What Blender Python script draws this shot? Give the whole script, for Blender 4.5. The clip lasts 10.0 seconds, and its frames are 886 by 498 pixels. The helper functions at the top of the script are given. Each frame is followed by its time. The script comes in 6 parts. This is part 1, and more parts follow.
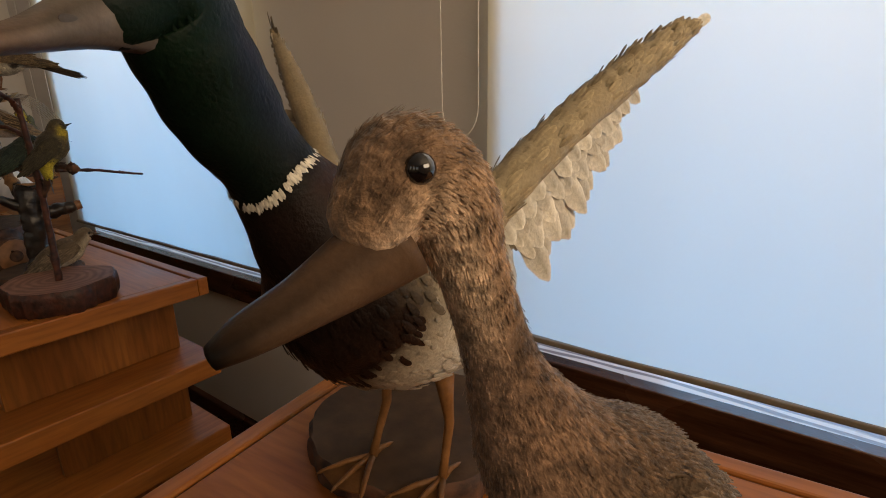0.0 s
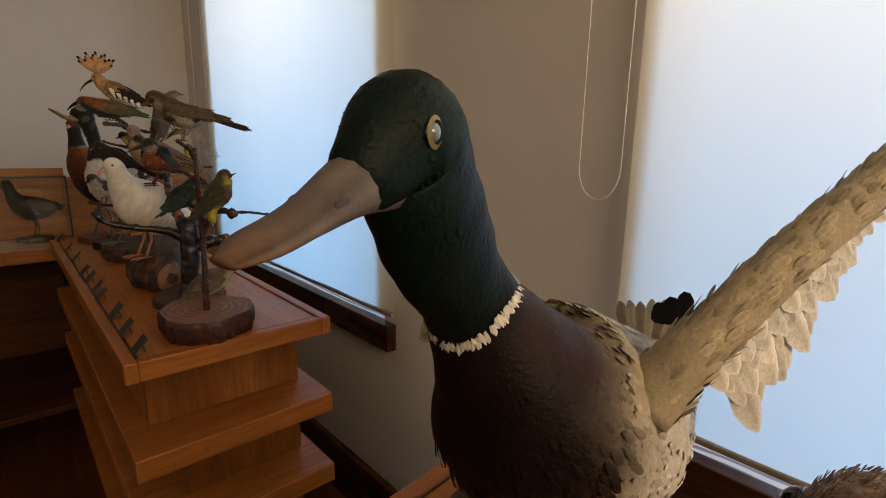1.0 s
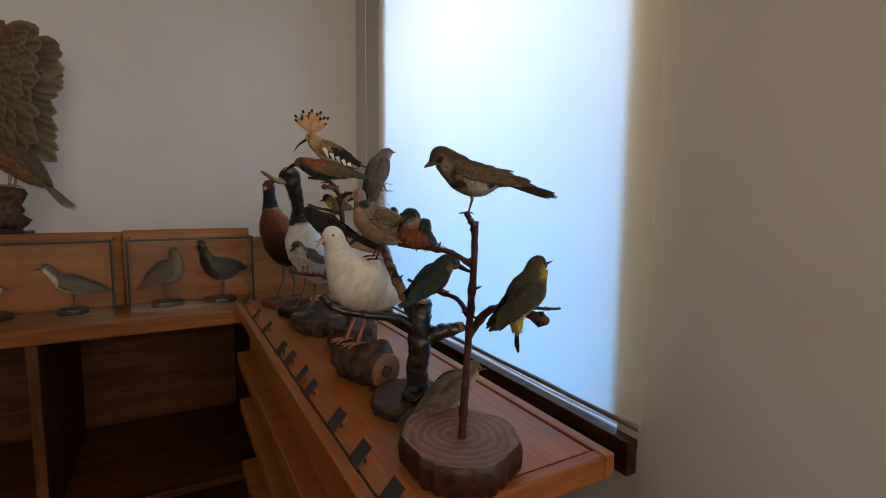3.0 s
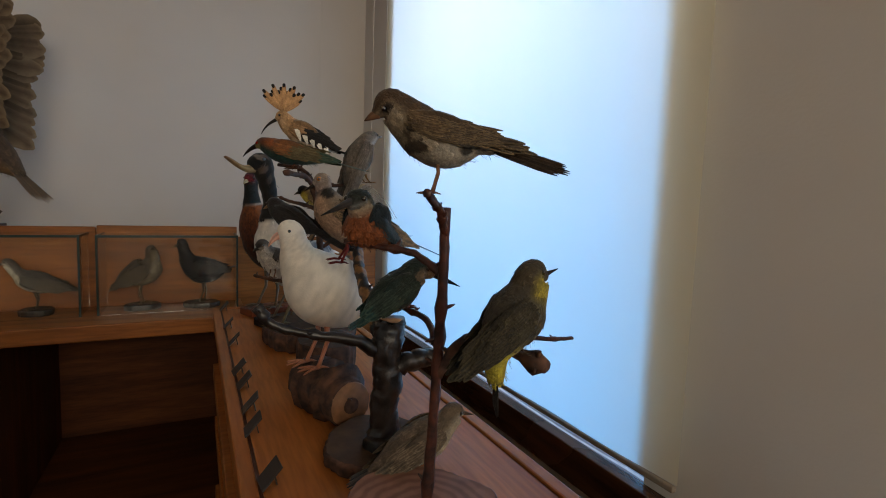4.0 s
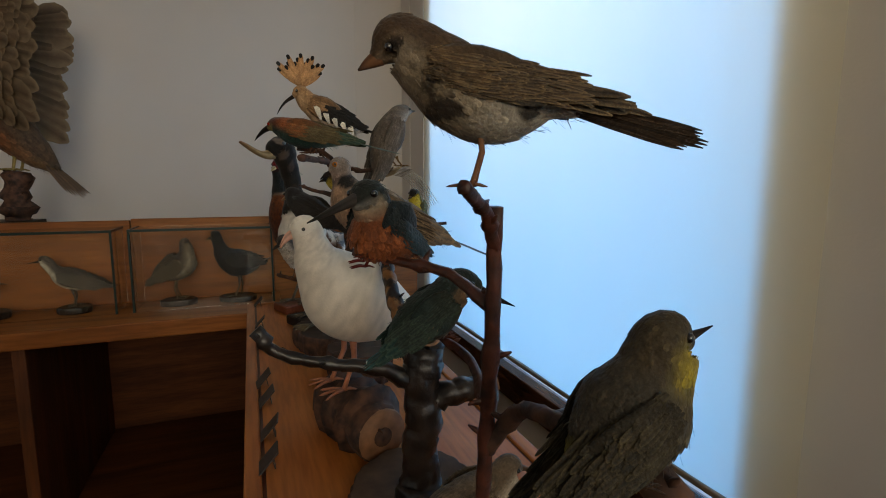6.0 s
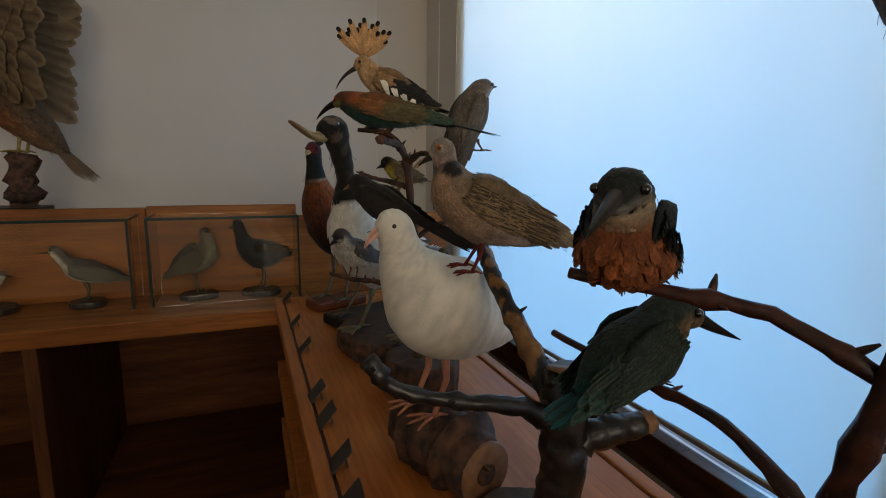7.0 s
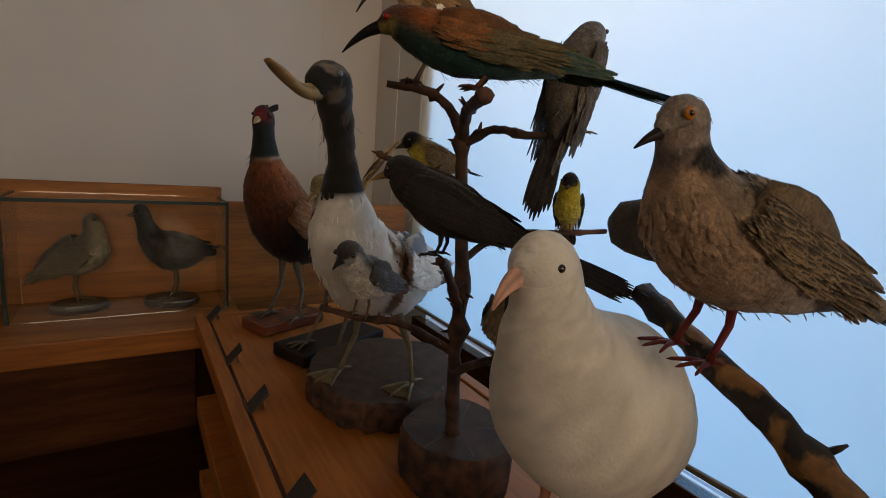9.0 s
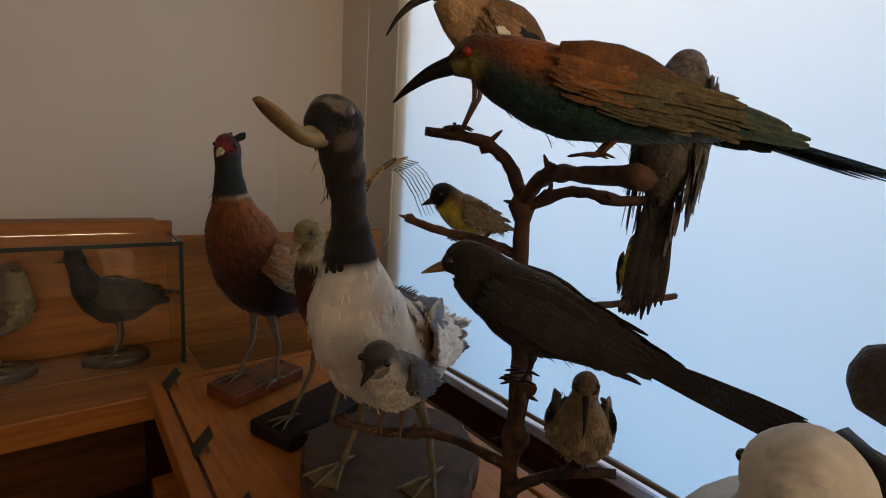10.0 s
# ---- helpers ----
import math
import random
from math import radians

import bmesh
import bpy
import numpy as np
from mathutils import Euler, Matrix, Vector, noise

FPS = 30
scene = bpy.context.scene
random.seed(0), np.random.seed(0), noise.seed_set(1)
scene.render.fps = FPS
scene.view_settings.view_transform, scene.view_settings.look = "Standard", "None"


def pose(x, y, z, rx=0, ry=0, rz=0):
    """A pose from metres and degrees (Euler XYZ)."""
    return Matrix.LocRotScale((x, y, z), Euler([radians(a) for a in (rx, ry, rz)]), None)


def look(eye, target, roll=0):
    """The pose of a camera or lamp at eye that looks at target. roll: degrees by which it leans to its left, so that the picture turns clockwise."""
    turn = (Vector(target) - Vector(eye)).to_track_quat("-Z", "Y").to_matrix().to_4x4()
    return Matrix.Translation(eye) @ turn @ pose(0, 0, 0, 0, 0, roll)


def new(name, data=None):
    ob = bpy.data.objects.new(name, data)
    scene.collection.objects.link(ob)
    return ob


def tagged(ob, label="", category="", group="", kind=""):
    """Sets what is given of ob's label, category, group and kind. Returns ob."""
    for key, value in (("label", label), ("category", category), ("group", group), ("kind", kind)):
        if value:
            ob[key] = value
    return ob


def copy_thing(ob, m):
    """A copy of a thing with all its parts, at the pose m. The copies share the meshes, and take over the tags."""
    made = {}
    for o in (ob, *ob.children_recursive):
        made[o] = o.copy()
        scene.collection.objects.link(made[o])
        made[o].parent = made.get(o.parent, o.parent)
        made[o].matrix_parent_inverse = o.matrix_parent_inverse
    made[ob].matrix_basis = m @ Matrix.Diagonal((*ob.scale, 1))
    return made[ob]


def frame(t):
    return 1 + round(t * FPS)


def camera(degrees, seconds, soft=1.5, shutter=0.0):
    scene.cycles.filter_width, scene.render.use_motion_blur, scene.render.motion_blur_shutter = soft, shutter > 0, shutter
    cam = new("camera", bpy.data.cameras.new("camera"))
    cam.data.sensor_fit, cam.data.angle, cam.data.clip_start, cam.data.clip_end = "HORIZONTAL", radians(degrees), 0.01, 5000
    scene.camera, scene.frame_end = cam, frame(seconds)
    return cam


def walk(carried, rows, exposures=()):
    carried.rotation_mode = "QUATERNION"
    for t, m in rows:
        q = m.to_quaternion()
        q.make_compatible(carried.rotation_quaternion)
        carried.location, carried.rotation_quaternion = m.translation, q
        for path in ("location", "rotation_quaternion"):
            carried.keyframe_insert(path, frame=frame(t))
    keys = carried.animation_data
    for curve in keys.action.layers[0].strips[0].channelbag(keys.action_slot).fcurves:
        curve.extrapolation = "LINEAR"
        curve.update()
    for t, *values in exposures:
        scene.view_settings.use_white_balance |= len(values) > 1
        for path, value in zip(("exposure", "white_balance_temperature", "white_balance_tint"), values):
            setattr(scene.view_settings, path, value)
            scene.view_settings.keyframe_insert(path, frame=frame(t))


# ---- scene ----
cam = camera(84.9, 10.0, soft=1.0)
PATH = [
    (0, (0.026, 0.017, 1.271), (-1.106, 1.579, 0.742), -1.1),
    (0.5, (-0.008, 0.006, 1.299), (-1.304, 1.456, 0.833), -0.1),
    (0.7, (-0.027, 0.002, 1.307), (-1.385, 1.403, 0.871), 0.5),
    (1, (-0.044, 0.011, 1.319), (-1.486, 1.336, 0.91), 1.1),
    (1.5, (-0.078, -0.014, 1.33), (-1.616, 1.209, 0.956), 2.1),
    (2, (-0.196, -0.072, 1.346), (-1.845, 1.013, 1.028), 1.5),
    (2.5, (-0.359, -0.07, 1.346), (-2.077, 0.922, 1.095), 0.8),
    (2.7, (-0.407, -0.079, 1.344), (-2.134, 0.903, 1.117), 0.5),
    (3.8, (-0.592, 0.042, 1.324), (-2.343, 0.989, 1.132), 1.5),
    (4, (-0.618, 0.083, 1.312), (-2.393, 0.989, 1.137), 2.0),
    (4.5, (-0.694, 0.14, 1.293), (-2.52, 0.935, 1.106), 1.3),
    (5, (-0.736, 0.177, 1.299), (-2.585, 0.907, 1.076), 0.5),
    (5.5, (-0.741, 0.174, 1.321), (-2.59, 0.899, 1.082), 0.1),
    (6, (-0.756, 0.151, 1.323), (-2.599, 0.882, 1.06), 0.2),
    (6.2, (-0.774, 0.131, 1.322), (-2.615, 0.863, 1.047), 0.2),
    (7.3, (-0.972, 0.05, 1.324), (-2.794, 0.804, 0.989), 1.0),
    (7.5, (-1.011, 0.038, 1.32), (-2.82, 0.821, 0.981), 1.1),
    (8, (-1.09, 0.015, 1.312), (-2.847, 0.906, 0.965), 2.7),
    (8.5, (-1.156, 0.018, 1.303), (-2.853, 1.015, 0.949), 4.1),
    (9, (-1.237, 0.023, 1.314), (-2.891, 1.094, 0.969), 4.6),
    (9.5, (-1.331, 0.029, 1.349), (-2.946, 1.162, 1.021), 4.0),
    (10, (-1.395, 0.024, 1.36), (-2.941, 1.252, 1.037), 3.5),
]
walk(cam, [(t, look(eye, target, roll)) for t, eye, target, roll in PATH],
     [(0, -0.25, 8050, 12), (1, -0.12, 8050, 12), (1.5, -0.06, 8000, 12), (2.5, 0.1, 7100, 11), (4.5, -0.06, 6650, 5), (6, -0.07, 6700, 3), (8, -0.3, 6950, 5), (9, -0.22, 7600, 12), (10, -0.2, 8700, 16)])


# ---- light ----
world = bpy.data.worlds.new("sky")
scene.world = world
world.use_nodes = True
sky = world.node_tree.nodes.new("ShaderNodeTexSky")
sky.sky_type, sky.sun_disc = "NISHITA", False
sky.sun_elevation, sky.sun_rotation = radians(50), radians(200)
world.node_tree.nodes["Background"].inputs[1].default_value = 0.1
world.node_tree.links.new(sky.outputs[0], world.node_tree.nodes["Background"].inputs[0])
scene.view_settings.exposure = 0.0


def area_lamp(name, x, y, z, wide, high, power, colour, lean=0):
    """A rectangular lamp that shines into the room: a window's skylight, or added fill."""
    data = bpy.data.lights.new(name, "AREA")
    data.shape, data.size, data.size_y = "RECTANGLE", wide, high
    data.energy, data.color = power, colour
    ob = new(name, data)
    ob.matrix_world = pose(x, y, z, -90 + lean, 0, 0)
    return ob


# ---- materials ----
def nodes_of(name):
    m = bpy.data.materials.new(name)
    m.use_nodes = True
    nt = m.node_tree
    return m, nt, nt.nodes["Principled BSDF"]


def rgb(h):
    """Linear colour from a hex text of the paint's colour."""
    v = [int(h[i:i + 2], 16) / 255 for i in (0, 2, 4)]
    return tuple(c / 12.92 if c <= 0.04045 else ((c + 0.055) / 1.055) ** 2.4 for c in v)


def noise_node(nt, scale, detail=4, stretch=(1, 1, 1), source="Object"):
    tc, mp, nz = nt.nodes.new("ShaderNodeTexCoord"), nt.nodes.new("ShaderNodeMapping"), nt.nodes.new("ShaderNodeTexNoise")
    mp.inputs["Scale"].default_value = stretch
    nz.inputs["Scale"].default_value, nz.inputs["Detail"].default_value = scale, detail
    nt.links.new(tc.outputs[source], mp.inputs["Vector"])
    nt.links.new(mp.outputs[0], nz.inputs["Vector"])
    return nz


def ramp(nt, source, stops):
    r = nt.nodes.new("ShaderNodeValToRGB")
    while len(r.color_ramp.elements) < len(stops):
        r.color_ramp.elements.new(0.5)
    for e, (p, c) in zip(r.color_ramp.elements, stops):
        e.position, e.color = p, (*c, 1)
    nt.links.new(source, r.inputs[0])
    return r


def mix(nt, a, b, fac=0.5, mode="MIX"):
    m = nt.nodes.new("ShaderNodeMix")
    m.data_type, m.blend_type = "RGBA", mode
    for sock, v in ((m.inputs[0], fac), (m.inputs[6], a), (m.inputs[7], b)):
        if isinstance(v, (int, float)):
            sock.default_value = v
        elif isinstance(v, tuple):
            sock.default_value = (*v, 1)
        else:
            nt.links.new(v, sock)
    return m.outputs[2]


def bump(nt, bsdf, height, strength, distance=0.001):
    b = nt.nodes.new("ShaderNodeBump")
    b.inputs["Strength"].default_value, b.inputs["Distance"].default_value = strength, distance
    nt.links.new(height, b.inputs["Height"])
    nt.links.new(b.outputs[0], bsdf.inputs["Normal"])


def wood(name, light, dark, along="x", rough=0.35, scale=14, vary=0.25):
    """Varnished boards: long streaks along one axis, a slow drift of tone and a few knots."""
    m, nt, p = nodes_of(name)
    st = {"x": (0.09, 1, 1), "y": (1, 0.09, 1), "z": (1, 1, 0.09)}[along]
    streak = noise_node(nt, scale * 2.2, 6, st)
    slow = noise_node(nt, 2.3, 3)
    fine = noise_node(nt, scale * 14, 4, st)
    base = ramp(nt, streak.outputs[0], [(0.3, dark), (0.52, tuple((a + b) / 2 for a, b in zip(light, dark))), (0.7, light)])
    tone = ramp(nt, slow.outputs[0], [(0.3, (1 - vary,) * 3), (0.7, (1 + vary,) * 3)])
    grain = ramp(nt, fine.outputs[0], [(0.35, (0.78,) * 3), (0.6, (1.05,) * 3)])
    info = nt.nodes.new("ShaderNodeObjectInfo")
    each = ramp(nt, info.outputs["Random"], [(0, (0.9, 0.88, 0.86)), (1, (1.08, 1.06, 1.04))])
    c = mix(nt, base.outputs[0], tone.outputs[0], 1.0, "MULTIPLY")
    c = mix(nt, c, grain.outputs[0], 1.0, "MULTIPLY")
    c = mix(nt, c, each.outputs[0], 1.0, "MULTIPLY")
    nt.links.new(c, p.inputs["Base Color"])
    rr = ramp(nt, slow.outputs[0], [(0.3, (rough - 0.08,) * 3), (0.7, (rough + 0.1,) * 3)])
    nt.links.new(rr.outputs[0], p.inputs["Roughness"])
    p.inputs["Specular IOR Level"].default_value = 0.27
    bump(nt, p, fine.outputs[0], 0.25, 0.0006)
    return m


def plain(name, colour, rough=0.6, metal=0.0, vary=0.15, scale=30, relief=0.2, coat=0.0):
    m, nt, p = nodes_of(name)
    n = noise_node(nt, scale, 5)
    r = ramp(nt, n.outputs[0], [(0.3, tuple(c * (1 - vary) for c in colour)), (0.7, tuple(min(1, c * (1 + vary)) for c in colour))])
    nt.links.new(r.outputs[0], p.inputs["Base Color"])
    p.inputs["Roughness"].default_value, p.inputs["Metallic"].default_value = rough, metal
    p.inputs["Coat Weight"].default_value = coat
    if relief:
        n2 = noise_node(nt, scale * 6, 4)
        bump(nt, p, n2.outputs[0], relief, 0.001)
    return m


def plaster():
    m, nt, p = nodes_of("painted_plaster")
    big, small = noise_node(nt, 1.4, 3), noise_node(nt, 160, 5)
    r = ramp(nt, big.outputs[0], [(0.3, rgb("cfc6bd")), (0.7, rgb("d8d0c8"))])
    nt.links.new(r.outputs[0], p.inputs["Base Color"])
    p.inputs["Roughness"].default_value = 0.85
    bump(nt, p, small.outputs[0], 0.25, 0.0012)
    return m


def blind_cloth():
    """Thin white roller fabric that lets daylight through, with a fine weave."""
    m, nt, p = nodes_of("blind_cloth")
    nt.nodes.remove(p)
    out = nt.nodes["Material Output"]
    n = noise_node(nt, 1.2, 3, (1.6, 1, 0.25))
    r = ramp(nt, n.outputs[0], [(0.3, (0.78, 0.8, 0.82)), (0.7, (0.86, 0.87, 0.88))])
    tr, di, mx = nt.nodes.new("ShaderNodeBsdfTranslucent"), nt.nodes.new("ShaderNodeBsdfDiffuse"), nt.nodes.new("ShaderNodeMixShader")
    nt.links.new(r.outputs[0], tr.inputs[0])
    di.inputs[0].default_value = (0.92, 0.78, 0.46, 1)
    mx.inputs[0].default_value = 0.45
    nt.links.new(tr.outputs[0], mx.inputs[1])
    nt.links.new(di.outputs[0], mx.inputs[2])
    nt.links.new(mx.outputs[0], out.inputs[0])
    return m


def clear_glass():
    m, nt, p = nodes_of("clear_glass")
    p.inputs["Base Color"].default_value = (0.93, 0.97, 0.95, 1)
    p.inputs["Roughness"].default_value, p.inputs["IOR"].default_value = 0.02, 1.45
    p.inputs["Transmission Weight"].default_value = 1.0
    return m


PLASTER, CLOTH, GLASS = plaster(), blind_cloth(), clear_glass()
BEECH_X = wood("beech_along", rgb("b06c34"), rgb("9c5a28"), "x", 0.42, 10, 0.12)
BEECH_Y = wood("beech_across", rgb("b06c34"), rgb("9c5a28"), "y", 0.42, 10, 0.12)
PINE_Y = wood("pine_across", rgb("9c602c"), rgb("75421a"), "y", 0.4, 10)
PINE_Z = wood("pine_upright", rgb("9c602c"), rgb("75421a"), "z", 0.4, 10)
# darker copies of the pine; the cabinet's inner shade is put into them
SHADED_Y = wood("shaded_pine_across", rgb("6a3c1c"), rgb("45240f"), "y", 0.55, 10)
SHADED_Z = wood("shaded_pine_upright", rgb("6a3c1c"), rgb("45240f"), "z", 0.55, 10)
SILL_WOOD = wood("sill_wood", rgb("5a3826"), rgb("341d13"), "x", 0.25, 18)
FLOOR_WOOD = wood("floor_wood", rgb("6e4022"), rgb("4a2814"), "x", 0.35, 9)


def wavy_wood(name, light, dark):
    """Polished board with broad wavy growth lines."""
    m, nt, p = nodes_of(name)
    tc, mp, w = nt.nodes.new("ShaderNodeTexCoord"), nt.nodes.new("ShaderNodeMapping"), nt.nodes.new("ShaderNodeTexWave")
    mp.inputs["Scale"].default_value = (0.25, 1.6, 1)
    w.bands_direction = "Y"
    w.inputs["Scale"].default_value, w.inputs["Distortion"].default_value, w.inputs["Detail"].default_value = 9, 9, 2
    nt.links.new(tc.outputs["Object"], mp.inputs["Vector"])
    nt.links.new(mp.outputs[0], w.inputs["Vector"])
    r = ramp(nt, w.outputs[0], [(0.3, dark), (0.7, light)])
    nt.links.new(r.outputs[0], p.inputs["Base Color"])
    p.inputs["Roughness"].default_value = 0.16
    return m


# wavy grain, paled to lavender: the ledge's reflected daylight is put into the colour
LIT_LEDGE_WOOD = wavy_wood("lit_ledge_wood", rgb("d6c8ca"), rgb("86767c"))
INLAY = plain("inlay_line", rgb("4a2416"), 0.5)
CEILING = plain("ceiling_paint", rgb("e2ddd6"), 0.9, vary=0.03, scale=3)
METAL_EDGE = plain("glass_edge", rgb("20302c"), 0.25, vary=0.1)
LABEL_DARK = plain("label_card", rgb("2f2723"), 0.55)
CORD = plain("white_cord", rgb("d8d2c6"), 0.6)
BAR_GREY = plain("blind_bar", rgb("8d7f70"), 0.5)


# ---- mesh helpers ----
def part(name, bm, material, parent=None, label=""):
    """Links a bmesh as one object, under a thing or a part when given."""
    me = bpy.data.meshes.new(name)
    bm.to_mesh(me)
    bm.free()
    me.materials.append(material)
    ob = new(name, me)
    if parent is not None:
        ob.parent = parent
    if label:
        ob["label"] = label
    return ob


def thing(name, label, category, place=None, group="", kind=""):
    ob = new(name)
    ob.empty_display_size = 0.02
    if place is not None:
        ob.matrix_world = place
    return tagged(ob, label, category, group, kind)


def box(x0, x1, y0, y1, z0, z1, bevel=0.002, bm=None):
    bm = bm or bmesh.new()
    made = bmesh.ops.create_cube(bm, size=1.0)["verts"]
    for v in made:
        v.co = Vector(((x0 + x1) / 2 + v.co.x * (x1 - x0), (y0 + y1) / 2 + v.co.y * (y1 - y0), (z0 + z1) / 2 + v.co.z * (z1 - z0)))
    if bevel:
        edges = list({e for v in made for e in v.link_edges})
        bmesh.ops.bevel(bm, geom=edges, offset=bevel, segments=2, affect="EDGES", profile=0.5)
    return bm


def setting(name, bm, material, label, category):
    return tagged(part(name, bm, material), label, category, kind="structure")


# ---- the room ----
X_BACK, X_END, Y_WIN, Y_FAR, Z_TOP = -3.2, 1.9, 0.87, -3.4, 2.7
WALL, THIN = 0.16, 0.06
SILL_Z, HEAD_Z = 0.78, 2.35
OPENINGS = ((-2.62, -1.248), (-0.425, 0.95))

setting("floor", box(X_BACK, X_END, Y_FAR, Y_WIN, -0.1, 0.0, 0), FLOOR_WOOD, "dark brown varnished wooden floor", "floor")
setting("ceiling", box(X_BACK - WALL, X_END + WALL, Y_FAR - WALL, Y_WIN + WALL, Z_TOP, Z_TOP + 0.1, 0), CEILING, "plain white painted ceiling", "ceiling")
setting("wall_back", box(X_BACK - WALL, X_BACK, Y_FAR, Y_WIN, 0, Z_TOP, 0), PLASTER, "pale grey plastered wall behind the cabinets", "wall")
# end wall, out of view; the high opening is added for the fill lamp
bm = bmesh.new()
box(X_END, X_END + WALL, Y_FAR, -0.85, 0, Z_TOP, 0, bm)
box(X_END, X_END + WALL, 0.75, Y_WIN, 0, Z_TOP, 0, bm)
box(X_END, X_END + WALL, -0.85, 0.75, 0, 1.55, 0, bm)
box(X_END, X_END + WALL, -0.85, 0.75, 2.45, Z_TOP, 0, bm)
setting("wall_end", bm, PLASTER, "pale plastered end wall out of view, with a high opening added for fill light", "wall")
# far wall, out of view; its openings are added to let fill light in
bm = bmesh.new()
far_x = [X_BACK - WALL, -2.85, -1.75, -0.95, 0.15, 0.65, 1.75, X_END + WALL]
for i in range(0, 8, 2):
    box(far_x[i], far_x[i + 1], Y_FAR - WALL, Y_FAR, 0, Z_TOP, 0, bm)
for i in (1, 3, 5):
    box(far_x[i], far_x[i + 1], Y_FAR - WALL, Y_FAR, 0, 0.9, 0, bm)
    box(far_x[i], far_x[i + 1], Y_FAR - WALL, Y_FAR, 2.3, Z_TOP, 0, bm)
setting("wall_room", bm, PLASTER, "pale plastered wall out of view, with openings added for fill light", "wall")
bm = bmesh.new()
edges_x = [X_BACK - WALL, *(v for o in OPENINGS for v in o), X_END + WALL]
for i in range(0, len(edges_x), 2):
    box(edges_x[i], edges_x[i + 1], Y_WIN, Y_WIN + THIN, 0, Z_TOP, 0, bm)
for a, b in OPENINGS:
    box(a, b, Y_WIN, Y_WIN + THIN, 0, SILL_Z - 0.03, 0, bm)
    box(a, b, Y_WIN, Y_WIN + THIN, HEAD_Z, Z_TOP, 0, bm)
setting("wall_window", bm, PLASTER, "cream plastered wall with two tall windows", "wall")
bm = bmesh.new()
foot = [bm.verts.new(p) for p in ((X_BACK, 0.655, 0), (X_BACK + 0.07, Y_WIN, 0), (X_BACK, Y_WIN, 0))]
made = bmesh.ops.extrude_face_region(bm, geom=[bm.faces.new(foot)])["geom"]
bmesh.ops.translate(bm, vec=(0, 0, Z_TOP), verts=[g for g in made if isinstance(g, bmesh.types.BMVert)])
bmesh.ops.recalc_face_normals(bm, faces=bm.faces)
setting("pillar", bm, PLASTER, "shallow plastered pillar in the room's corner", "pillar")
setting("baseboard", box(X_BACK + 0.08, X_END, Y_WIN - 0.025, Y_WIN, 0, 0.2, 0.004), SILL_WOOD, "dark brown wooden skirting board", "baseboard")

for i, ((a, b), ends, blind_z) in enumerate(zip(OPENINGS, ((-2.66, -1.185), (-0.45, 1.02)), (0.832, 0.85))):
    win = thing(f"window_{i + 1}", "tall window behind a drawn roller blind", "window", kind="structure")
    part("window_sill", box(ends[0], ends[1], Y_WIN - 0.035, Y_WIN - 0.001, SILL_Z - 0.085, SILL_Z + (0.02 if a > -1.5 else 0.0), 0.003), SILL_WOOD, win, "dark brown varnished wooden sill board")
    part("window_ledge", box(a, b, Y_WIN, Y_WIN + 0.3, SILL_Z - 0.03, SILL_Z - 0.001, 0), LIT_LEDGE_WOOD, win, "glossy wooden ledge with wavy grain, its reflected daylight painted pale lavender")
    bm = bmesh.new()
    for x0, x1 in ((a - 0.06, a - 0.02), (b + 0.02, b + 0.06)):
        box(x0, x1, Y_WIN + 0.2, Y_WIN + 0.24, SILL_Z, HEAD_Z, 0.003, bm)
    box(a - 0.02, b + 0.02, Y_WIN + 0.2, Y_WIN + 0.24, HEAD_Z - 0.02, HEAD_Z + 0.03, 0.003, bm)
    part("window_frame", bm, CORD, win)
    pane = part("pane", box(a - 0.02, b + 0.02, Y_WIN + 0.217, Y_WIN + 0.223, SILL_Z, HEAD_Z - 0.02, 0), GLASS, win)
    pane.visible_shadow = False
    # the roller blind hangs in front of the wall
    ends_b = ((-2.7, -1.153), (-0.458, 1.05))[i]
    blind = thing("roller_blind", "white roller blind drawn down, glowing with daylight", "blind", pose((ends_b[0] + ends_b[1]) / 2, 0.832, 2.45), "roller blinds")
    half = (ends_b[1] - ends_b[0]) / 2
    bm = bmesh.new()
    cols, drop = 48, 2.45 - blind_z
    grid = [[bm.verts.new((-half + 2 * half * c / cols, 0.0025 * math.sin(c * 0.55) * (k / 12) + (0.004 * (abs(c / cols - 0.5) * 2) ** 6), -drop * k / 12)) for c in range(cols + 1)] for k in range(13)]
    for k in range(12):
        for c in range(cols):
            bm.faces.new((grid[k][c], grid[k + 1][c], grid[k + 1][c + 1], grid[k][c + 1]))
    for f in bm.faces:
        f.smooth = True
    part("cloth", bm, CLOTH, blind, "thin white translucent cloth")
    part("bottom_bar", box(-half, half, -0.006, 0.006, -drop - 0.012, -drop, 0.003), BAR_GREY, blind, "beige bottom rail")
    bm = bmesh.new()
    bmesh.ops.create_cone(bm, cap_ends=True, segments=20, radius1=0.028, radius2=0.028, depth=2 * half, matrix=pose(0, 0.012, 0.028, 0, 90, 0))
    part("roller", bm, CORD, blind)

# blue skylight over the whole opening, and a warmer bright sky band high up in it
for x in (-1.93, 0.26):
    area_lamp("skylight", x, 2.6, 1.6, 1.3, 2.0, 50 if x < -1.5 else 44, (0.12, 0.42, 0.88) if x < -1.5 else (0.16, 0.44, 0.88))
    area_lamp("bright_sky", x, 1.29, 2.05 if x < -1.5 else 2.15, 1.25, 0.8 if x < -1.5 else 0.75, 9.5 if x < -1.5 else 18, (1.0, 0.74, 0.42))
